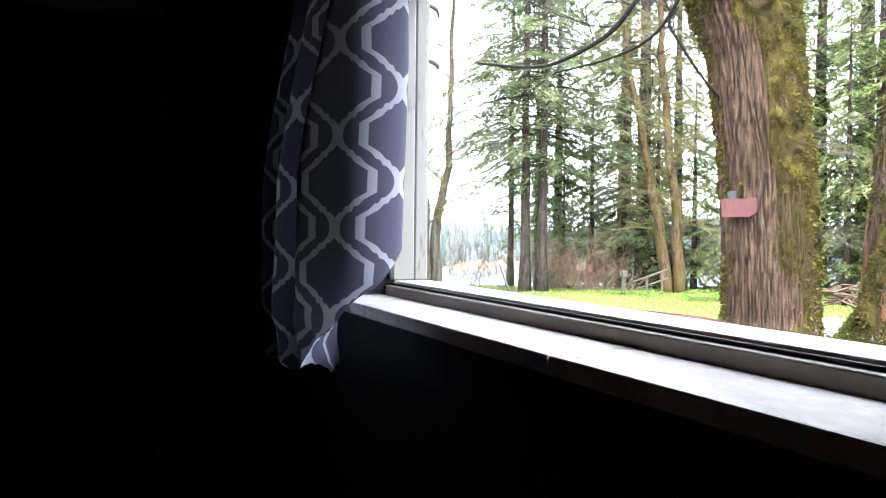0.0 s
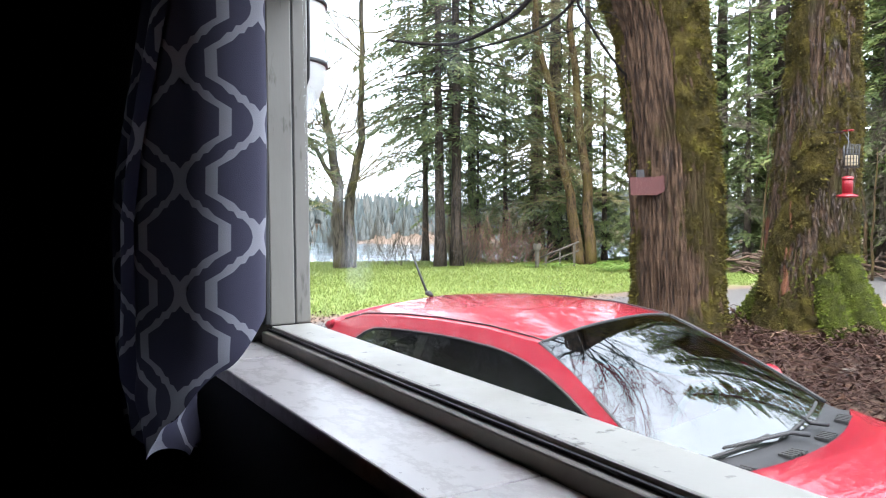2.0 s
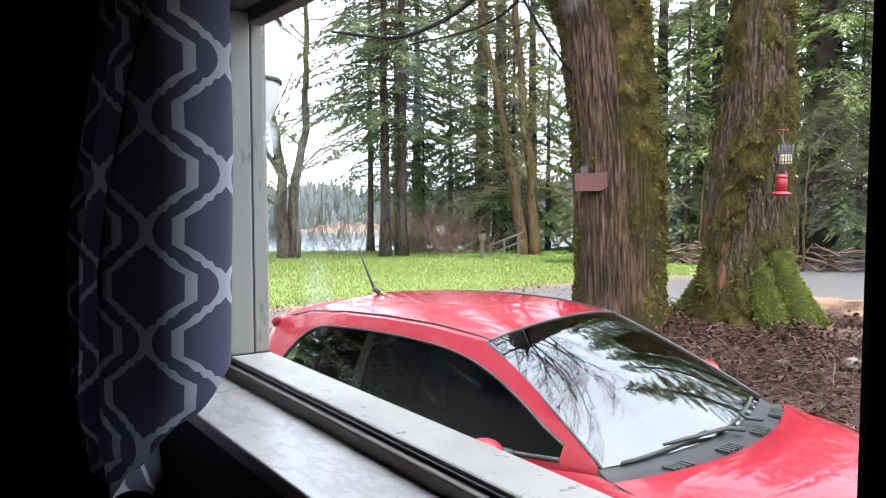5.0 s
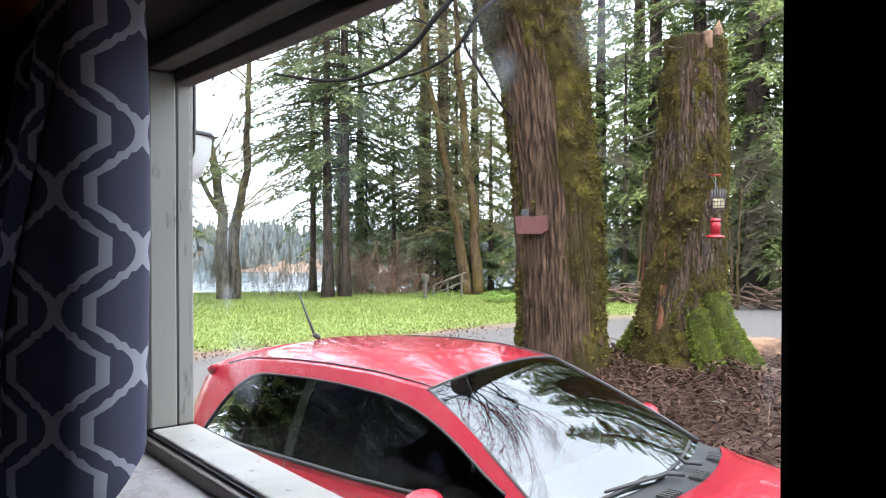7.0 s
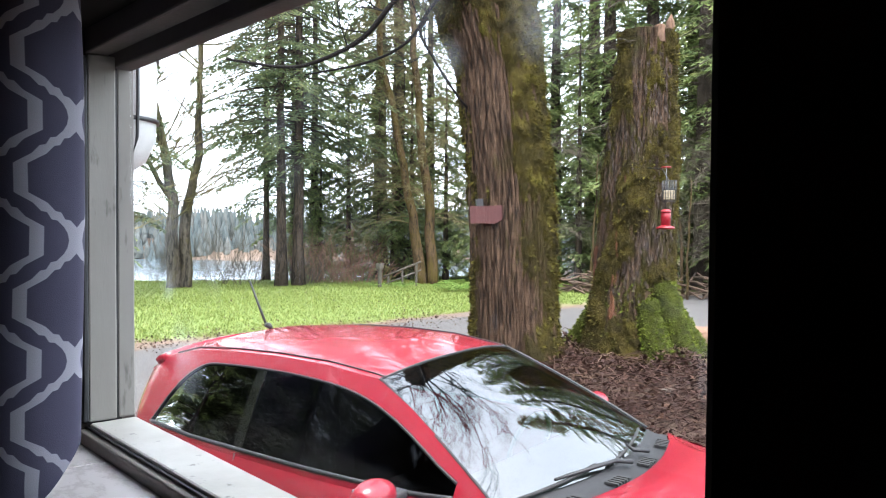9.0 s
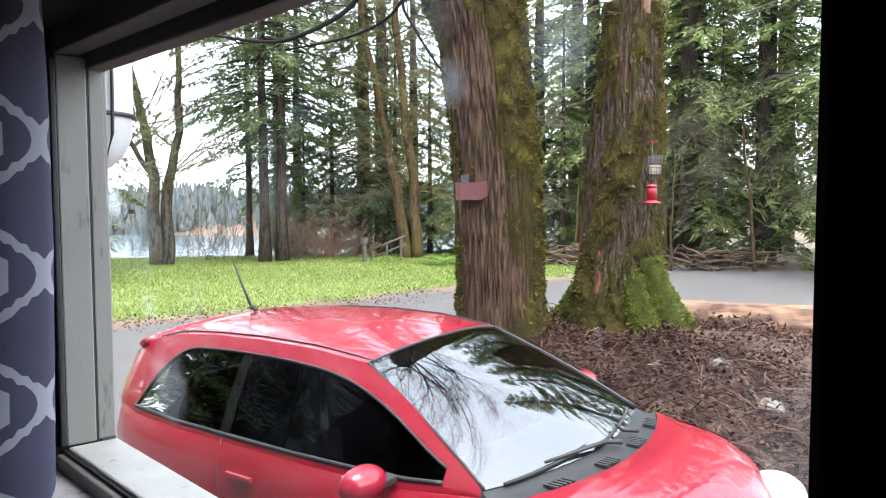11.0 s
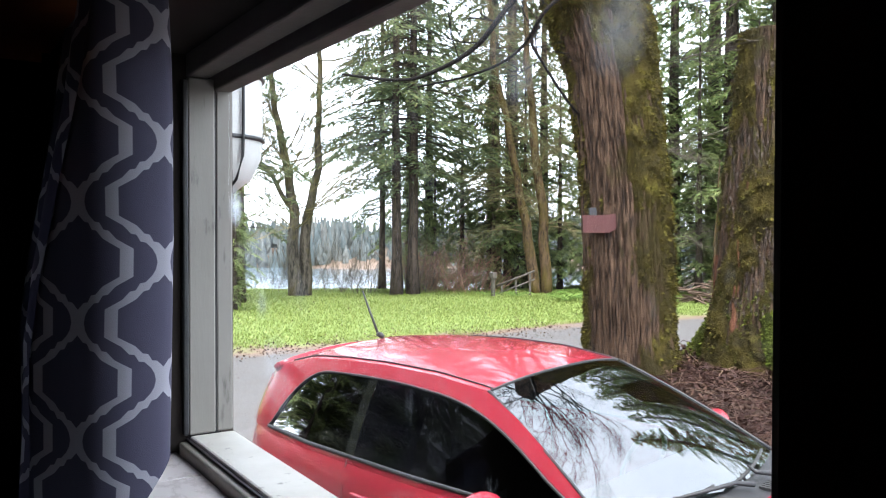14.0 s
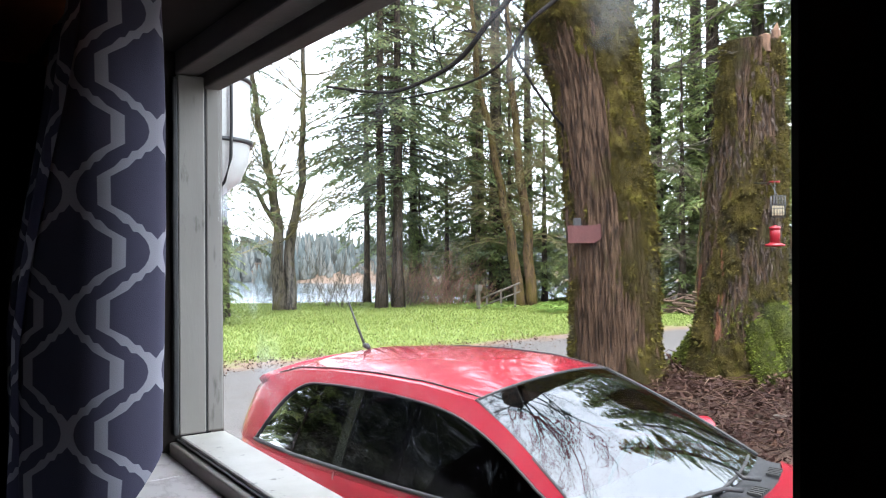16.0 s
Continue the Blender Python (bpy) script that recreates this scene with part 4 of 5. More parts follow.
def tufts(name, trunk, keep, count, size, material, parent, label=""):
    """Small pointed tufts standing off a trunk's skin where keep() says."""
    me = trunk.data
    cand = [(v.co.copy(), v.normal.copy()) for v in me.vertices if keep(v.co, v.normal)]
    vs, fs = [], []
    for _ in range(count if cand else 0):
        p, n = rnd.choice(cand)
        p = p + Vector((rnd.uniform(-1, 1), rnd.uniform(-1, 1), rnd.uniform(-1, 1))).cross(n) * 0.04
        a = n.cross(Vector((rnd.uniform(-1, 1), rnd.uniform(-1, 1), rnd.uniform(-1, 1)))).normalized()
        s = size * rnd.uniform(0.5, 1.3)
        b = len(vs)
        tip = p + (n * 0.8 + Vector((rnd.uniform(-.6, .6), rnd.uniform(-.6, .6), rnd.uniform(-.9, .3)))) * s
        q = p - n * 0.01
        vs += [tuple(q - a * s * 0.45), tuple(q + a * s * 0.45), tuple(tip)]
        fs.append((b, b + 1, b + 2))
    return raw(name, vs, fs, material, parent, label)


def flakes(trunk, keep, count, size, parent):
    """Bark plates that stand off a trunk, longer than wide."""
    cand = [(v.co.copy(), v.normal.copy()) for v in trunk.data.vertices if keep(v.co, v.normal)]
    vs, fs = [], []
    for _ in range(count):
        p, n = rnd.choice(cand)
        p = p + Vector((rnd.uniform(-.015, .015), rnd.uniform(-.015, .015), rnd.uniform(-.03, .03)))
        a = n.cross(Vector((0, 0, 1))).normalized()
        h, w = size * rnd.uniform(0.8, 2.2), size * rnd.uniform(0.18, 0.40)
        lean = Vector((0, 0, 1)) + a * rnd.uniform(-.25, .25)
        q = p + n * rnd.uniform(0.004, 0.018)
        b = len(vs)
        vs += [tuple(p - lean * h - a * w * 0.4), tuple(q - a * w), tuple(q + a * w), tuple(p + lean * h)]
        fs += [(b, b + 2, b + 1), (b + 1, b + 2, b + 3)]
    return tagged(raw("bark_flakes", vs, fs, FLAKE, parent, "rough brown bark plates"), kind="stuff")


def spray(vs, fs, p, d, length, width):
    """One pointed needle spray, two faces with a fold."""
    side = d.cross(Vector((rnd.uniform(-.4, .4), rnd.uniform(-.4, .4), 1))).normalized() * width
    b = len(vs)
    m = p + d * length * 0.45
    vs += [tuple(p), tuple(m + side), tuple(p + d * length + Vector((0, 0, -0.15 * length))), tuple(m - side)]
    fs += [(b, b + 1, b + 2), (b, b + 2, b + 3)]


def limbs(vs, fs, p, d, length, r, depth, spread=0.6, droop=0.0, sides=4, up=0.15):
    """A branching bare limb."""
    n = 5
    pts, q, dd = [tuple(p)], Vector(p), Vector(d).normalized()
    joints = []
    for i in range(n):
        dd = (dd + Vector((rnd.uniform(-1, 1), rnd.uniform(-1, 1), rnd.uniform(-1, 1))) * 0.16 + Vector((0, 0, up * 0.3 - droop * 0.3))).normalized()
        q = q + dd * length / n
        pts.append(tuple(q))
        joints.append((q.copy(), dd.copy(), 1 - (i + 1) / (n + 1)))
    tube_data(vs, fs, pts, [max(r * (1 - 0.75 * i / n), 0.004) for i in range(n + 1)], sides)
    if depth > 0:
        for q, dd, f in joints:
            for _ in range(rnd.choice((1, 1, 2))):
                e = (dd + Vector((rnd.uniform(-1, 1), rnd.uniform(-1, 1), rnd.uniform(-.6, .9))) * spread).normalized()
                limbs(vs, fs, q, e, length * rnd.uniform(0.35, 0.6), max(r * f * 0.6, 0.005), depth - 1, spread, droop, 3, up)


def conifer(label, height, bare, reach, density, mat, bk, m, seed, droop=0.35, rtrunk=0.28, sp=(0.10, 0.26), wd=0.036, group="conifers on the shore"):
    rnd.seed(seed)
    t = thing("conifer_tree", label, "tree", m, group)
    vs, fs = [], []
    tube_data(vs, fs, [(0.05 * noise.noise(Vector((z, seed, 0))), 0.05 * noise.noise(Vector((z, seed, 7))), z) for z in np.linspace(-0.3, height, 14)], [rtrunk * (1 - 0.9 * k / 13) + (0.08 if k == 0 else 0) for k in range(14)], 12)
    raw("trunk", vs, fs, bk, t, "", True)
    bv, bf, nv, nf = [], [], [], []
    z = bare
    while z < height - 0.3:
        f = (z - bare) / (height - bare)
        for _ in range(rnd.choice((2, 3, 4))):
            a = rnd.uniform(0, 2 * math.pi)
            L = reach * ((1 - f) ** 0.75) * rnd.uniform(0.45, 1.15) * (0.55 + 0.45 * min(1, f * 6)) + 0.25
            c, s = math.cos(a), math.sin(a)
            pts = []
            zz = z + rnd.uniform(-0.2, 0.2)
            rise = rnd.uniform(-0.1, 0.25)
            for k in range(6):
                g = k / 5
                pts.append(Vector((c * L * g, s * L * g, zz + L * (rise * g - droop * g * g))))
            tube_data(bv, bf, pts, [0.035 * (1 - 0.8 * k / 5) * (0.5 + L / reach * 0.5) for k in range(6)], 3)
            for k in range(int(L * density)):
                g = rnd.uniform(0.18, 1.0) ** 0.8
                i = min(int(g * 5), 4)
                p = pts[i].lerp(pts[i + 1], g * 5 - i)
                off = rnd.gauss(0, 0.5) * L * 0.36 * (1.05 - g)
                p = p + Vector((-s * off + c * abs(off) * 0.6, c * off + s * abs(off) * 0.6, rnd.uniform(-.07, .05) - 0.3 * abs(off)))
                turn = rnd.uniform(-1.2, 1.2) + (0.5 if off > 0 else -0.5)
                d = Vector((math.cos(a + turn), math.sin(a + turn), rnd.uniform(-0.9, 0.1))).normalized()
                w = d.cross(Vector((rnd.uniform(-.6, .6), rnd.uniform(-.6, .6), 1))).normalized() * wd * rnd.uniform(0.7, 1.4)
                n0 = len(nv)
                nv += [tuple(p + w), tuple(p - w), tuple(p + d * rnd.uniform(*sp))]
                nf.append((n0, n0 + 1, n0 + 2))
        z += rnd.uniform(0.18, 0.42)
    tagged(raw("branches", bv, bf, bk, t), kind="stuff")
    tagged(raw("crown", nv, nf, mat, t), kind="stuff")
    return t


def at(x, y, rz=0.0, s=1.0, sz=None):
    return Matrix.LocRotScale((x, y, ground_z(x, y)), Euler((0, 0, radians(rz))), (s, s, sz or s))


FIRLABEL = "tall dark-green fir with bare lower trunk on the lawn's edge"
CEDLABEL = "dense green cedar with drooping sprays at the wood's edge"
fir = conifer(FIRLABEL, 22, 4.2, 3.9, 46, NEEDLE, FIRBARK, at(-23.71, 13.84), 11, 0.35, 0.19)
copy_thing(fir, at(-23.43, 14.40, 140, 1.05))
firb = conifer(FIRLABEL, 20, 3.0, 3.4, 44, NEEDLE, FIRBARK, at(-26.3, 14.7, 40, 0.9), 12, 0.35, 0.15)
copy_thing(firb, at(-23.2, 8.0, 200, 0.8))
copy_thing(fir, at(-28.2, 17.0, 250, 0.8))
cedar = conifer(CEDLABEL, 24, 0.7, 3.6, 50, CEDAR, FIRBARK, at(-26.0, 19.9), 21, 0.45, 0.35, (0.14, 0.34), 0.042, "cedars and firs of the wood")
cedb = conifer(CEDLABEL, 26, 1.2, 4.2, 46, CEDAR, FIRBARK, at(-13.4, 24.2), 22, 0.5, 0.4, (0.14, 0.34), 0.042, "cedars and firs of the wood")
dark = conifer("dark fir in the shade of the wood", 25, 1.6, 3.6, 40, NEEDLE, FIRBARK, at(-24.4, 19.6), 23, 0.4, 0.33, (0.13, 0.32), 0.040, "cedars and firs of the wood")
spots = ((cedar, -27.5, 17.6, 90, 0.7), (dark, -20.4, 24.6, 80, 0.9), (cedb, -18.2, 25.2, 60, 0.95), (cedar, -16.1, 25.0, 200, 1.0), 
         (cedb, -15.4, 28.0, 300, 1.05), (cedar, -11.3, 25.4, 130, 1.1), (cedar, -4.5, 22.0, 340, 1.15), (cedb, -9.0, 25.5, 300, 1.0), 
         (dark, -18.0, 31.0, 160, 1.2), (cedar, -13.2, 31.0, 75, 1.2), (cedb, -23.5, 31.0, 215, 1.1),          (dark, -15.0, -3.5, 0, 0.9), (cedar, -18.0, -7.5, 70, 1.0), (cedb, -13.0, -9.0, 140, 0.9), (fir, -21.0, -3.0, 200, 1.0), (dark, -17.0, -12.5, 260, 1.0), (cedb, -10.5, -3.0, 20, 0.8), (cedar, -12.0, -5.5, 190, 0.9), (dark, -13.5, -1.0, 310, 0.8), (cedb, -16.0, -1.5, 100, 0.9), (cedar, -9.5, -6.0, 220, 0.8), (cedb, -20.0, -10.0, 40, 1.0), (cedar, -23.0, -6.0, 150, 1.0), (dark, -11.0, -11.0, 80, 1.0))
# young cedars and hemlocks that fill the wood's edge
low = ((cedar, -26.4, 17.2, 10, 0.30), (cedb, -25.6, 18.0, 60, 0.34), (cedar, -24.6, 18.8, 120, 0.38), (cedb, -23.9, 19.9, 200, 0.36), (cedar, -22.6, 20.6, 250, 0.36), (cedb, -21.4, 21.0, 300, 0.40), (cedar, -20.2, 21.4, 30, 0.36),
       (cedb, -19.3, 22.3, 80, 0.40), (cedar, -17.7, 22.8, 140, 0.42), (cedb, -15.6, 23.2, 190, 0.36), (cedar, -11.9, 23.6, 230, 0.36), (cedar, -25.0, 21.8, 280, 0.75), (cedb, -22.6, 23.9, 330, 0.8), (cedar, -26.9, 16.2, 15, 0.2), (cedb, -20.9, 7.0, 95, 0.22))
for src, x, y, a, s in spots + low:
    copy_thing(src, at(x, y, a, s))

# ---- the old maple ----
rnd.seed(5)
mp = thing("maple_tree", "old maple with furrowed brown bark and moss on its shaded side", "tree", pose(-4.69, 5.68, 0))
MPATH = [(0.02, 0.04, 0.45), (0.0, 0.02, 1.2), (-0.02, 0.0, 2.0), (-0.05, -0.04, 2.8), (-0.13, -0.12, 3.7), (-0.25, -0.22, 4.5), (-0.3, -0.25, 6.5), (-0.5, -0.3, 9)]
MRAD = [0.46, 0.42, 0.405, 0.40, 0.415, 0.50, 0.38, 0.22]
mt = trunk_mesh("trunk", MPATH, MRAD, MAPLEBARK, mp, 300, 260, 0.036, 0.035, 2.0, 0.10)
RIGHT = Vector((0.72, 0.6, 0)).normalized()
LEFT = -RIGHT
WR = math.atan2(RIGHT.y, RIGHT.x)


def maple_moss(w, z):
    d = math.cos(w - WR)
    c, s = math.cos(w), math.sin(w)
    g = 0.95 * d - 0.26 + 0.75 * noise.noise(Vector((c * 1.4, s * 1.4, z * 1.1 + 4))) + 0.45 * noise.noise(Vector((c * 3.5, s * 3.5, z * 3.2)))
    g = max(g, -d * 1.2 - 1.1 + 0.5 * noise.noise(Vector((c * 2, s * 2, z * 1.6 + 9))))
    return max(g, 1.0 * smooth(3.7, 4.5, z) - 0.62 + 0.9 * noise.noise(Vector((c * 2.4, s * 2.4, z * 2.0 + 2))) - 0.3 * d)


mm_ = moss_coat(MPATH, MRAD, 0.035, 2.0, 0.10, maple_moss, 0.5, 5.6, MOSSCOAT, mp, "thick olive-brown moss")
tufts("moss", mm_, lambda c, n: noise.noise(c * 2.5) > -0.25, 34000, 0.017, MOSS, mp, "olive-gold moss tufts")
tufts("moss", mm_, lambda c, n: n.dot(RIGHT) > 0.82 or n.dot(LEFT) > 0.75, 14000, 0.026, MOSS, mp, "olive-gold moss fringe")
vs, fs = [], []
for k in range(16):
    a = rnd.uniform(0, 2 * math.pi)
    z = rnd.uniform(5.2, 8.8)
    limbs(vs, fs, (-0.35, -0.25, z), (math.cos(a), math.sin(a), 0.5), rnd.uniform(2.5, 4.5), 0.05, 3, 0.7, 0.0, 5, 0.3)
raw("limbs", vs, fs, TWIG, mp, "bare wet limbs")
# the low limbs that sag across the view of the lake
base = Vector((-4.69, 5.68, 0))


def limb(pts, r0, r1, twigs=0):
    P = [Vector(p) - base for p in pts]
    fine = []
    for i in range(len(P) - 1):
        p0, p1, p2, p3 = P[max(i - 1, 0)], P[i], P[i + 1], P[min(i + 2, len(P) - 1)]
        for k in range(6):
            t = k / 6
            fine.append(0.5 * (2 * p1 + (p2 - p0) * t + (2 * p0 - 5 * p1 + 4 * p2 - p3) * t * t + (3 * p1 - p0 - 3 * p2 + p3) * t ** 3))
    fine.append(P[-1])
    n = len(fine)
    vs, fs = [], []
    tube_data(vs, fs, fine, [r0 + (r1 - r0) * i / (n - 1) for i in range(n)], 8)
    for _ in range(twigs):
        i = rnd.randrange(n // 3, n)
        limbs(vs, fs, fine[i], (rnd.uniform(-1, .3), rnd.uniform(-.6, .3), rnd.uniform(-.3, 1)), rnd.uniform(0.25, 0.7), 0.008, 1, 0.6, 0.0, 3)
    return raw("low_limb", vs, fs, TWIG, mp, "thin wet dark limb", True)


limb([(-4.9, 5.4, 5.3), (-4.85, 4.75, 4.75), (-4.97, 4.35, 4.3), (-5.33, 4.21, 3.96), (-5.83, 4.01, 3.78), (-6.26, 3.87, 3.77), (-6.88, 3.55, 3.9)], 0.036, 0.013, 5)
limb([(-4.85, 5.45, 4.9), (-4.7, 4.9, 4.5), (-4.75, 4.62, 4.25), (-5.06, 4.56, 3.94), (-5.46, 4.37, 3.77), (-6.14, 4.07, 3.70)], 0.026, 0.010, 3)
limb([(-4.88, 4.66, 4.15), (-4.91, 4.59, 4.0), (-4.89, 4.72, 3.80), (-4.87, 4.9, 3.58), (-4.88, 5.12, 3.39), (-4.9, 5.3, 3.3)], 0.016, 0.012, 2)
# roots of moss-covered limb stubs on the far side
vs, fs = [], []
for k in range(4):
    z = rnd.uniform(1.2, 4.6)
    limbs(vs, fs, RIGHT * 0.38 + Vector((0, 0, z)), (0.8, rnd.uniform(0.2, 1), rnd.uniform(-.1, .6)), rnd.uniform(0.6, 1.5), 0.004, 1, 0.8, 0.2, 3)
tagged(raw("twigs", vs, fs, PALETWIG, mp, "thin pale twigs"), kind="stuff")

sg = thing("tree_sign", "small faded red wooden board nailed to the maple", "sign", Matrix.Translation((-4.59, 5.20, 2.26)) @ Euler((0, radians(-4), radians(50))).to_matrix().to_4x4())
b = bmesh.new()
pv = [b.verts.new((x, 0, z)) for x, z in ((-0.17, -0.075), (0.07, -0.095), (0.14, -0.06), (0.19, 0.02), (0.185, 0.085), (0.02, 0.08), (-0.17, 0.095))]
b.faces.new(pv)
e = bmesh.ops.extrude_face_region(b, geom=b.faces[:])
bmesh.ops.translate(b, verts=[v for v in e["geom"] if isinstance(v, bmesh.types.BMVert)], vec=(0, 0.022, 0))
bmesh.ops.recalc_face_normals(b, faces=b.faces[:])
part("board", b, SIGN, sg)
part("bracket", boxed(-0.10, -0.03, 0.02, 0.14, 0.02, 0.16, 0.004), PLASTIC, sg, "dark bracket behind the board")

# ---- the broken snag ----
sn = thing("broken_tree_trunk", "broken-topped dead trunk with moss, ferns and rotten orange scars", "tree", pose(-3.84, 6.66, 0))
SPATH = [(-0.06, -0.07, 0.4), (-0.07, -0.04, 1.0), (-0.05, -0.02, 1.6), (0.0, 0.01, 2.7), (0.05, 0.03, 4.15)]
SRAD = [0.50, 0.43, 0.39, 0.345, 0.265]
st_ = trunk_mesh("trunk", SPATH, SRAD, SNAGBARK, sn, 240, 240, 0.034, 0.05, 9.0, 0.13)


def snag_moss(w, z):
    c, s = math.cos(w), math.sin(w)
    g = 0.9 * noise.noise(Vector((c * 1.8 + 3, s * 1.8, z * 1.5))) + 0.55 * noise.noise(Vector((c * 4.5, s * 4.5, z * 4.0)))
    return g - 0.06 + 0.25 * abs(math.cos(w - WR)) + 0.35 * smooth(1.5, 0.9, z)


sm_ = moss_coat(SPATH, SRAD, 0.05, 9.0, 0.13, snag_moss, 0.45, 4.13, MOSSCOAT, sn, "olive-brown moss in patches", 170, 220)
vs, fs = [], []
for k in range(12):
    a = rnd.uniform(0, 6.28)
    r = rnd.uniform(0.08, 0.22)
    h = rnd.uniform(-0.05, 0.06) + (0.2 if 0.2 < a < 1.0 else 0)
    tube_data(vs, fs, [(0.09 + r * math.cos(a), 0.06 + r * math.sin(a), 4.0), (0.09 + r * math.cos(a), 0.06 + r * math.sin(a), 4.15 + h * 0.6), (0.09 + r * 1.05 * math.cos(a), 0.06 + r * 1.05 * math.sin(a), 4.15 + h)], [0.06, 0.045, 0.006], 5)
raw("splinters", vs, fs, DEADWOOD, sn, "pale splintered wood at the break")
tufts("moss", sm_, lambda c, n: True, 22000, 0.020, MOSS, sn, "olive moss tufts")
tufts("moss", st_, lambda c, n: c.z < 1.7 and (n.dot(LEFT) > 0.35 or n.dot(RIGHT) > 0.3) and noise.noise(c * 2.3) > -0.35, 14000, 0.018, BRIGHTMOSS, sn, "bright green moss at the foot")
flakes(st_, lambda c, n: c.z > 0.8 and noise.noise(c * 2.1 + Vector((5, 0, 0))) < 0.05, 2600, 0.03, sn)
TOCAM = Vector((0.60, -0.80, 0)).normalized()


def scar(z0, z1, off, w, seed):
    """A torn strip of heartwood let into the bark."""
    vs = []
    for i in range(14):
        f = i / 13
        z = z0 + (z1 - z0) * f
        cx, cy, r = (float(np.interp(z, [p[2] for p in SPATH], c)) for c in ([p[0] for p in SPATH], [p[1] for p in SPATH], SRAD))
        for j in range(7):
            t = -1 + j / 3
            a = math.atan2(TOCAM.y, TOCAM.x) + off + (t * w * (0.5 + 0.5 * math.sin(math.pi * min(0.97, f + 0.05))) * (0.75 + 0.9 * noise.noise(Vector((seed + (2 if t > 0 else 0), z * 9, 0)))))
            rr = r + 0.028 - 0.02 * abs(t) + 0.035 * noise.noise(Vector((seed + j * 0.8, z * 5, 0)))
            vs.append((cx + rr * math.cos(a), cy + rr * math.sin(a), z))
    raw("scar", vs, [f[::-1] for f in grid_faces(14, 7)], SCAR, sn, "rotten orange heartwood", True)


scar(2.22, 2.66, -0.40, 0.17, 1)
scar(1.55, 2.10, -0.52, 0.20, 2)
scar(1.22, 1.50, -0.50, 0.15, 3)
scar(0.95, 1.95, -1.35, 0.16, 4)
vs, fs = [], []
for a, L, dz in ((-0.15, 0.66, 0.5), (0.62, 0.5, 0.25), (0.95, 0.45, 0.2), (3.6, 0.6, 0.35), (3.0, 0.5, 0.3), (-0.6, 0.55, 0.3)):
    d = Vector((math.cos(a), math.sin(a), 0))
    kp = [d * 0.3 + Vector((0, 0, 1.05 + dz)), d * (0.35 + 0.35 * L) + Vector((0, 0, 0.98)), d * (0.35 + 0.75 * L) + Vector((0, 0, 0.72)), d * (0.4 + L) + Vector((0, 0, 0.5))]
    kr = [0.15, 0.13, 0.10, 0.05]
    fp = [kp[i].lerp(kp[i + 1], q / 7) + Vector((noise.noise(kp[i] * 3 + Vector((q, 0, 0))), noise.noise(kp[i] * 3 + Vector((0, q, 0))), 0)) * 0.03 for i in range(3) for q in range(7)]
    tube_data(vs, fs, fp, [kr[i] + (kr[i + 1] - kr[i]) * q / 7 for i in range(3) for q in range(7)], 18)
rt = raw("roots", vs, fs, ROOTMOSS, sn, "mossy roots", True)
tufts("moss", rt, lambda c, n: n.z > -0.5, 20000, 0.020, BRIGHTMOSS, sn, "bright green moss on the roots")
vs, fs = [], []
for k in range(2):
    a = rnd.uniform(-0.2, 1.5)
    limbs(vs, fs, Vector((0.09 + 0.25 * math.cos(a), 0.06 + 0.25 * math.sin(a), rnd.uniform(3.4, 4.1))), (math.cos(a), math.sin(a), rnd.uniform(-.1, .5)), rnd.uniform(0.6, 1.1), 0.005, 1, 0.6, 0.1, 4)
raw("twigs", vs, fs, PALETWIG, sn, "thin mossy twigs")

# ---- feeders on the snag ----
fd = thing("hummingbird_feeder", "red plastic hummingbird feeder hanging by the dead trunk", "bird feeder", pose(-3.28, 6.30, 0))
lathe("base", [(0.02, 2.125), (0.078, 2.13), (0.088, 2.138), (0.088, 2.146), (0.05, 2.16), (0.042, 2.165)], REDPL, fd)
lathe("bottle", [(0.044, 2.166), (0.046, 2.27), (0.042, 2.285)], REDPL, fd, "red bottle")
lathe("lid", [(0.05, 2.286), (0.05, 2.305), (0.02, 2.32)], REDPL, fd)
tube("hanger", [(0, 0, 2.32), (0, 0, 2.72)], 0.004, BLACK, fd, "wire hanger")
tube("hook", [(-0.30, 0.30, 2.70), (-0.15, 0.15, 2.735), (0.06, -0.02, 2.715)], 0.008, REDPL, fd, "thin red hook driven into the trunk")
su = thing("suet_feeder", "wire suet cage with a pale cake on the dead trunk", "bird feeder", pose(-3.26, 6.32, 0, 0, 0, 40))
part("suet_cake", boxed(-0.05, 0.05, -0.02, 0.02, 2.41, 2.50, 0.008), CAKE, su, "pale seed cake")
for k in range(6):
    x = -0.06 + 0.024 * k
    for y in (-0.03, 0.03):
        tube("wire", [(x, y, 2.395), (x, y, 2.59)], 0.003, BLACK, su)
for k in range(6):
    z = 2.395 + 0.039 * k
    for y in (-0.03, 0.03):
        tube("wire", [(-0.06, y, z), (0.06, y, z)], 0.003, BLACK, su)
tube("hanger", [(0, 0.03, 2.59), (-0.05, 0.15, 2.72), (-0.35, 0.42, 2.75)], 0.005, BLACK, su, "black wire hanger")

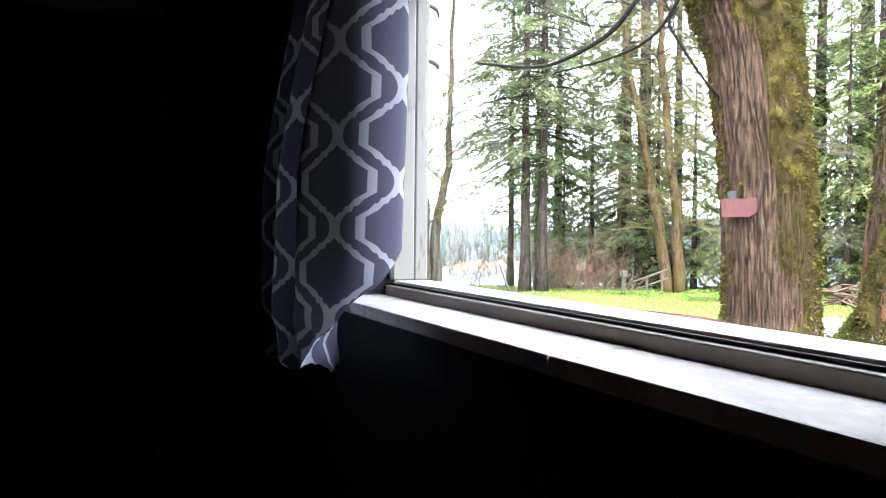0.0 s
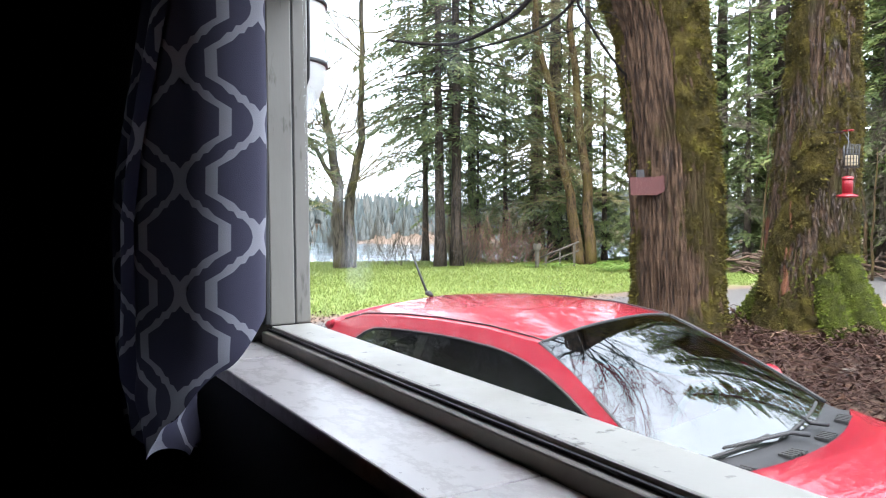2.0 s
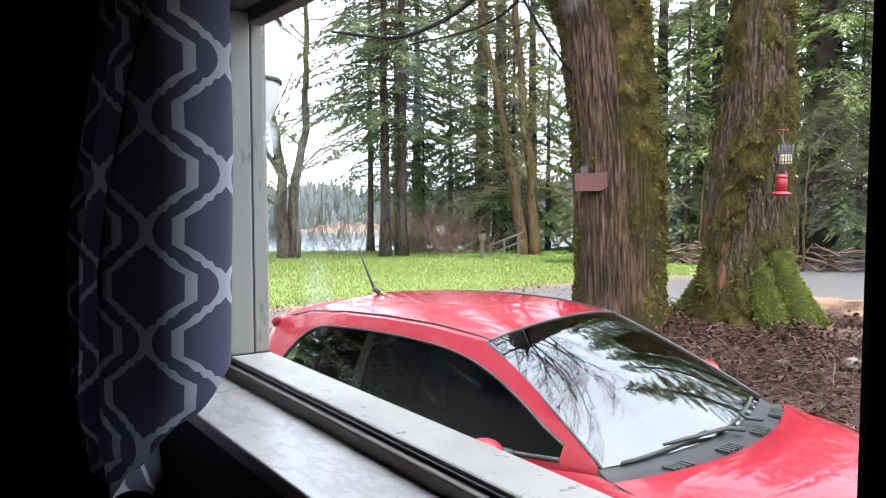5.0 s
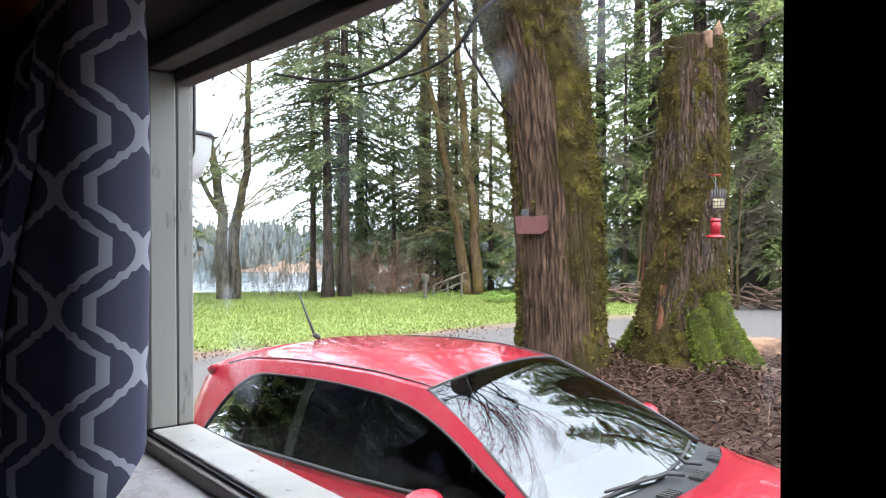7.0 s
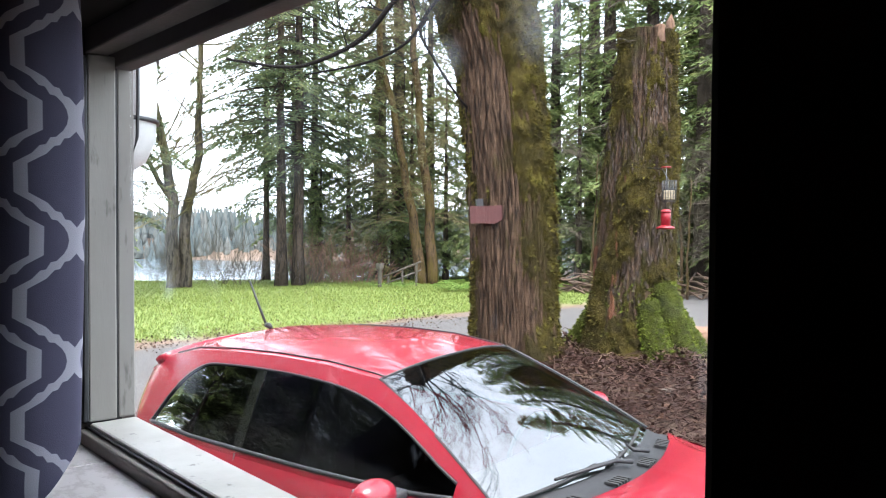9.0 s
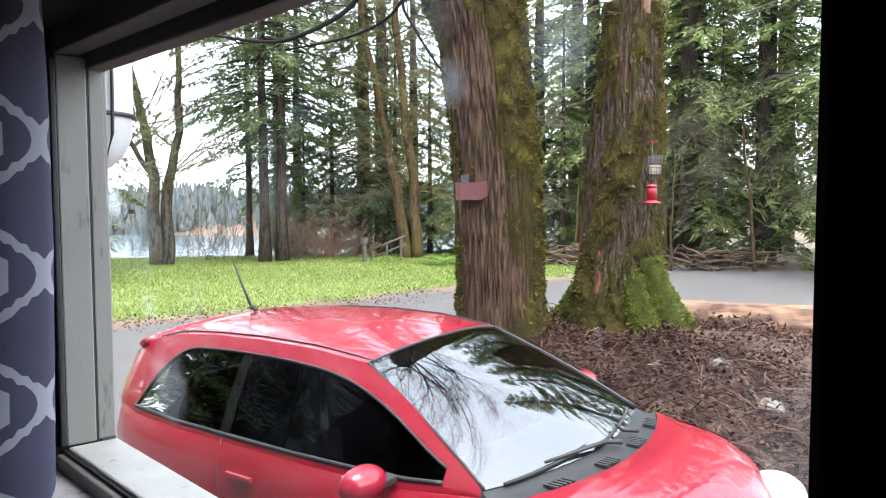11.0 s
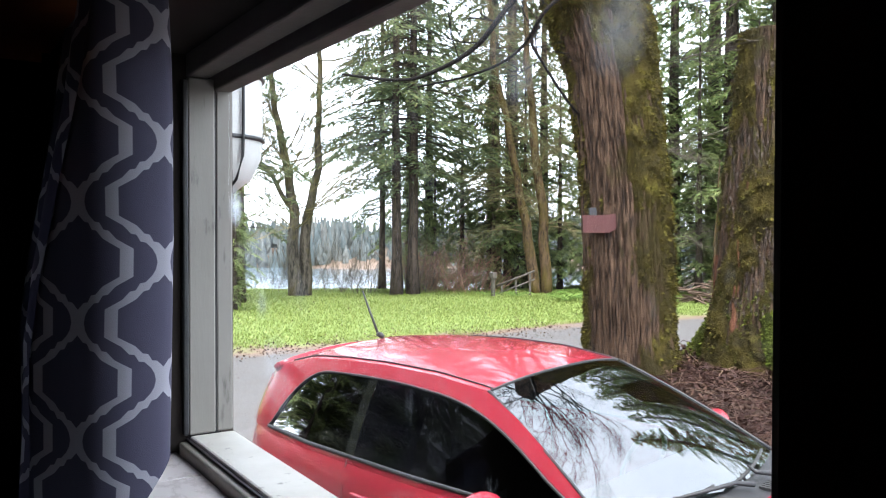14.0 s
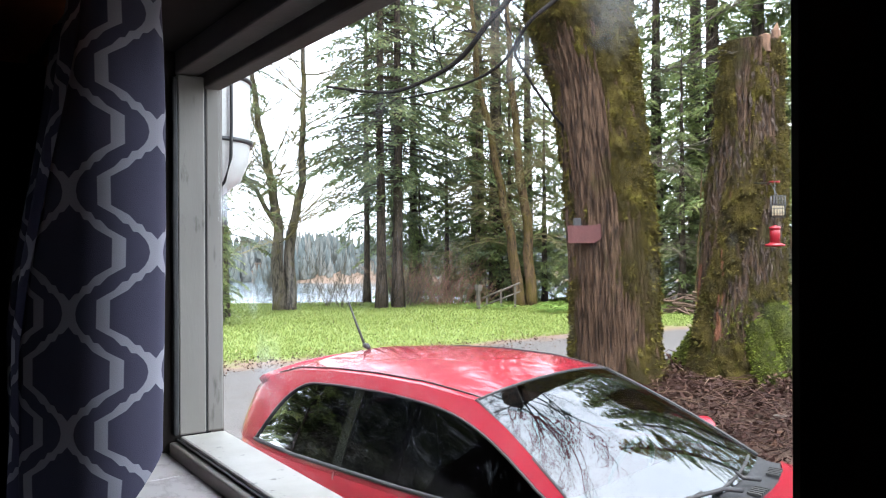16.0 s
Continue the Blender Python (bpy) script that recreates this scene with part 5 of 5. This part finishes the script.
# ---- bare trees on the lawn's edge ----
def bare_tree(label, m, stems, bk, twig, seed, boughs, blen, droop=0.0, up=0.2, name="alder_tree", depth=2, thick=0.02):
    rnd.seed(seed)
    t = thing(name, label, "tree", m, "bare trees by the lake")
    for pts, radii in stems:
        vs, fs = [], []
        fine = []
        for i in range(len(pts) - 1):
            for k in range(5):
                q = Vector(pts[i]).lerp(Vector(pts[i + 1]), k / 5)
                fine.append((q + Vector((noise.noise(q * 0.9), noise.noise(q * 0.9 + Vector((9, 0, 0))), 0)) * 0.12, radii[i] + (radii[i + 1] - radii[i]) * k / 5))
        fine.append((Vector(pts[-1]), radii[-1]))
        tube_data(vs, fs, [p for p, _ in fine], [r for _, r in fine], 12)
        raw("trunk", vs, fs, bk, t, "", True)
        tv, tf = [], []
        lo, hi = pts[0][2], pts[-1][2]
        for _ in range(boughs):
            z = lo + (hi - lo) * rnd.uniform(0.18, 1.0)
            q = Vector([float(np.interp(z, [p[2] for p in pts], [p[i] for p in pts])) for i in range(3)])
            a = rnd.uniform(0, 6.28)
            limbs(tv, tf, q, (math.cos(a), math.sin(a), rnd.uniform(0.0, 0.9)), blen * rnd.uniform(0.5, 1.2), thick * rnd.uniform(0.7, 1.6), depth, 0.55, droop, 3, up)
        raw("twigs", tv, tf, twig, t)
    return t


bare_tree("twin-stemmed bare alder with mossy grey bark", at(-24.82, 10.45),
          [([(0, 0, -0.2), (-0.02, -0.05, 1.6), (-0.05, -0.05, 3), (-0.15, -0.25, 4.6), (-0.3, -0.65, 6.4), (-0.3, -0.9, 9), (-0.3, -0.8, 13)], [0.26, 0.21, 0.17, 0.14, 0.11, 0.08, 0.03]),
           ([(0.1, 0.36, -0.2), (0.1, 0.36, 1.6), (0.1, 0.38, 2.8), (0.2, 0.75, 4.4), (0.3, 0.8, 6.5), (0.4, 0.75, 9), (0.6, 1.0, 13)], [0.24, 0.19, 0.16, 0.13, 0.10, 0.08, 0.03]),
           ([(-0.1, -0.1, 3.0), (-0.3, -0.8, 4.2), (-0.3, -1.7, 5.0), (-0.4, -2.4, 6.6)], [0.10, 0.07, 0.05, 0.02])], GREYBARK, MOSSTWIG, 31, 40, 2.6, 0.1, 0.3, "alder_tree", 2, 0.026)
bare_tree("slim bare alder beside the firs", at(-21.9, 7.4), [([(0, 0, -0.2), (0.05, 0, 4), (0.0, 0.1, 11)], [0.12, 0.09, 0.03])], GREYBARK, MOSSTWIG, 32, 34, 1.7)
bare_tree("leaning mossy maple with thin arching twigs", at(-21.3, 18.3), [([(0, 0, -0.2), (-0.25, -0.3, 2.5), (-0.6, -0.75, 5.5), (-0.95, -1.25, 8.4), (-1.1, -1.5, 13)], [0.23, 0.17, 0.13, 0.11, 0.05]),
          ([(0.1, 0.45, -0.2), (0.0, 0.35, 2.5), (-0.25, 0.1, 5.5), (-0.4, -0.1, 8.4), (-0.5, -0.3, 13)], [0.23, 0.18, 0.15, 0.12, 0.06])], MOSSBARK, MOSSTWIG, 33, 80, 2.0, 0.5, 0.25, "mossy_maple_tree", 2, 0.013)
for i, (x, y, s) in enumerate(((-18.9, 20.6, 1.0), (-16.2, 21.6, 0.9), (-13.0, 22.3, 1.0), (-10.2, 22.6, 1.0), (-12.0, 20.9, 0.7))):
    bare_tree("thin bare vine maple with pale arching twigs", at(x, y, i * 70, s), [([(0, 0, -0.1), (0.2, 0.1, 2.2), (0.5, 0.3, 5.2)], [0.06, 0.045, 0.02])], MOSSBARK, PALETWIG, 40 + i, 26, 1.8, 0.3, 0.25, "vine_maple_tree", 2, 0.007)


# ---- undergrowth ----
def shrub(name, label, x, y, count, h, w, mat, seed, lean=0.5, thick=0.008, group="shrubs on the lake bank"):
    rnd.seed(seed)
    vs, fs = [], []
    for _ in range(count):
        a = rnd.uniform(0, 6.28)
        r = w * math.sqrt(rnd.random()) * 0.6
        limbs(vs, fs, (r * math.cos(a), r * math.sin(a), 0), (lean * math.cos(a), lean * math.sin(a), 1), h * rnd.uniform(0.5, 1.1), thick, 1, 0.55, 0.1, 3)
    ob = raw(name, vs, fs, mat)
    ob.matrix_world = Matrix.Translation((x, y, ground_z(x, y) - 0.05))
    return tagged(ob, label, "shrub", group)


for i, (x, y, h) in enumerate(((-26.6, 11.6, 2.2), (-26.0, 12.4, 1.8), (-25.6, 13.0, 2.6), (-25.3, 13.5, 1.6), (-27.3, 10.6, 1.5), (-25.2, 15.6, 2.0), (-24.3, 15.2, 1.4))):
    shrub("lake_shrub", "thin bare shrub with pale stems on the lake bank", x, y, 22, h * 0.8, 1.0, PALETWIG, 60 + i)
for i, (x, y, h) in enumerate(((-24.6, 16.0, 3.2), (-24.0, 16.6, 2.8), (-25.6, 16.9, 3.6), (-23.2, 16.9, 2.2))):
    shrub("reddish_shrub", "reddish-brown bare shrub beside the firs", x, y, 40, h * 0.6, 1.5, REDBUSH, 70 + i, 0.8, 0.009)


def fern(x, y, s, seed):
    rnd.seed(seed)
    vs, fs = [], []
    for k in range(16):
        a = 6.28 * k / 16 + rnd.uniform(-.2, .2)
        L = rnd.uniform(0.6, 1.0)
        for i in range(12):
            g = (i + 0.5) / 12
            p = Vector((math.cos(a) * L * g, math.sin(a) * L * g, L * (0.95 * g - 0.85 * g * g)))
            wl_ = 0.16 * math.sin(math.pi * min(1, g * 0.9 + 0.12))
            for sd in (-1, 1):
                d = Vector((math.cos(a + sd * 1.25), math.sin(a + sd * 1.25), -0.1))
                spray(vs, fs, p, d, wl_, 0.02)
    ob = raw("sword_fern", vs, fs, FERNM)
    ob.matrix_world = Matrix.LocRotScale((x, y, ground_z(x, y) - 0.03), None, (s, s, s))
    tagged(ob, "green sword fern with arching fronds", "fern", "sword ferns")


for i, (x, y, s) in enumerate(((-18.3, 17.1, 1.1), (-17.6, 17.7, 1.0), (-18.9, 18.0, 1.2), (-16.9, 18.4, 0.9), (-20.3, 16.6, 0.8), (-20.9, 15.9, 0.7), (-6.9, 7.4, 0.5), (-6.3, 7.7, 0.55), (-5.6, 7.6, 0.6), (-5.2, 7.2, 0.5),
                             (-4.35, 6.6, 0.35), (-3.5, 6.1, 0.3), (-3.15, 6.5, 0.3))):
    fern(x, y, s, 80 + i)

# dead brambles and leaves over the bank behind the car
rnd.seed(9)
vs, fs = [], []
for _ in range(3200):
    x, y = rnd.uniform(-5.4, -0.6), rnd.uniform(4.2, 6.6)
    z = ground_z(x, y)
    if z < 0.06:
        continue
    a = rnd.uniform(0, 6.28)
    L = rnd.uniform(0.25, 0.85)
    up = rnd.uniform(-0.05, 0.55)
    c, s = math.cos(a), math.sin(a)
    pts = [(x + c * L * g, y + s * L * g, z + 0.02 + L * (up * g * 1.6 - (up + 0.25) * g * g)) for g in (0, 0.33, 0.66, 1)]
    tube_data(vs, fs, pts, [0.005, 0.005, 0.004, 0.002], 3)
tagged(raw("brambles", vs, fs, BRAMBLE), "tangle of dead brown bramble stems on the bank", "brambles", kind="stuff")
vs, fs = [], []


def leaf(x, y, z, s):
    d = Vector((rnd.uniform(-1, 1), rnd.uniform(-1, 1), rnd.uniform(-0.5, 0.6))).normalized()
    e = d.cross(Vector((rnd.uniform(-.7, .7), rnd.uniform(-.7, .7), 1))).normalized()
    b = len(vs)
    p = Vector((x, y, z))
    vs.extend(tuple(q) for q in (p, p + d * s * 0.5 + e * s * 0.4, p + d * s + Vector((0, 0, s * 0.25)), p + d * s * 0.5 - e * s * 0.4))
    fs.extend(((b, b + 1, b + 2), (b, b + 2, b + 3)))


for _ in range(40000):
    x, y = rnd.uniform(-6.5, 0.5), rnd.uniform(4.0, 8.2)
    z = ground_z(x, y)
    if z > 0.05 or rnd.random() < 0.25:
        leaf(x, y, z + rnd.uniform(0.0, 0.16) * (1 if z > 0.2 else 0.2), rnd.uniform(0.02, 0.055))
for _ in range(1500):
    x, y = -12.9 + rnd.gauss(0, 0.7), rnd.uniform(2.5, 12)
    leaf(x, y, ground_z(x, y) + 0.02, rnd.uniform(0.03, 0.06))
for _ in range(500):
    x, y = rnd.uniform(-25, -13), rnd.uniform(5, 20)
    leaf(x, y, ground_z(x, y) + 0.05, rnd.uniform(0.03, 0.06))
tagged(raw("leaf_litter", vs, fs, LITTER), "brown fallen leaves on bank and lawn's edge", "leaf litter", kind="stuff")

# grass
rnd.seed(10)
vs, fs = [], []
for _ in range(130000):
    x, y = rnd.uniform(-28, -12.6), rnd.uniform(3.5, 23.5)
    if x > -13.2 + 0.9 * noise.noise(Vector((x, y, 0))) or y > 23.5 - 0.3 * (x + 28) * 0:
        continue
    z = ground_z(x, y)
    h = rnd.uniform(0.025, 0.075)
    a = rnd.uniform(0, 6.28)
    w = rnd.uniform(0.005, 0.012)
    b = len(vs)
    vs += [(x - w * math.cos(a), y - w * math.sin(a), z), (x + w * math.cos(a), y + w * math.sin(a), z), (x + rnd.uniform(-.05, .05), y + rnd.uniform(-.05, .05), z + h)]
    fs.append((b, b + 1, b + 2))
tagged(raw("grass", vs, fs, GRASSM), "bright damp green lawn grass", "grass", kind="stuff")

# woodpile and branches at the wood's edge
rnd.seed(13)
for cx, cy, n in ((-14.6, 20.4, 60), (-11.3, 21.9, 60)):
    pile = thing("brush_pile", "heap of cut branches and split logs at the wood's edge", "brush pile", pose(cx, cy, ground_z(cx, cy), 0, 0, 40), "brush piles")
    for k in range(n):
        x, z = rnd.gauss(0, 1.1), rnd.uniform(0.03, 0.6)
        a = rnd.uniform(-1.3, 1.3)
        L = rnd.uniform(0.25, 0.8)
        tube("branch", [(x - L * math.cos(a), -L * math.sin(a), max(0.02, z + rnd.uniform(-.2, .2))), (x, 0, z + rnd.uniform(-.05, .1)), (x + L * math.cos(a), L * math.sin(a), max(0.02, z + rnd.uniform(-.2, .2)))], rnd.uniform(0.012, 0.04), BRUSH, pile, sides=5)

lg = thing("fallen_log", "rotten reddish-brown fallen log beside the dead trunk", "log", pose(-3.05, 7.75, ground_z(-3.05, 7.75) + 0.12, 0, 0, 35))
trk = trunk_mesh("wood", [(0, 0, -1.0), (0.03, 0, 0), (0, 0.02, 1.0)], [0.20, 0.22, 0.17], DEADWOOD, lg, 40, 40, 0.03, 0.08, 4.0)
trk.matrix_local = Euler((0, radians(90), 0)).to_matrix().to_4x4()
for i, (x, y, s) in enumerate(((-2.45, 6.1, 0.09), (-2.9, 5.8, 0.06), (-1.9, 5.9, 0.11), (-4.5, 8.4, 0.16), (-3.3, 5.4, 0.05))):
    b = bmesh.new()
    bmesh.ops.create_icosphere(b, subdivisions=3, radius=s)
    for v in b.verts:
        v.co *= 1 + 0.35 * noise.noise(v.co * (2.2 / s) * 0.5 + Vector((i * 7, 0, 0)))
        v.co.z *= 0.65
    ob = part("rock", b, STONE, None, "", True)
    ob.matrix_world = pose(x, y, ground_z(x, y) + s * 0.25, 0, 0, i * 50)
    tagged(ob, "weathered grey stone half sunk in the bank", "rock", "stones on the bank")

# ---- post and steps to the water ----
ps = thing("post", "weathered wooden post with a small box", "post", pose(-20.6, 15.85, ground_z(-20.6, 15.85)))
part("upright", boxed(-0.05, 0.05, -0.05, 0.05, -0.1, 0.62, 0.008), POSTM, ps)
part("top_box", boxed(-0.10, 0.10, -0.09, 0.09, 0.62, 0.82, 0.01), POSTM, ps, "small pale box")
rl = thing("stair_railing", "pale wooden stair railing leading down to the water", "railing", pose(-20.9, 17.15, ground_z(-20.9, 17.15), 0, 0, 42))
for k in range(3):
    part("post", boxed(-0.6 + 0.5 * k, -0.53 + 0.5 * k, -0.035, 0.035, -0.3, 0.35 + 0.22 * k, 0.006), POSTM, rl)
tube("handrail", [(-0.75, 0, 0.30), (0.6, 0, 0.86)], 0.035, POSTM, rl)
tube("lower_rail", [(-0.75, 0, 0.02), (0.6, 0, 0.56)], 0.028, POSTM, rl)
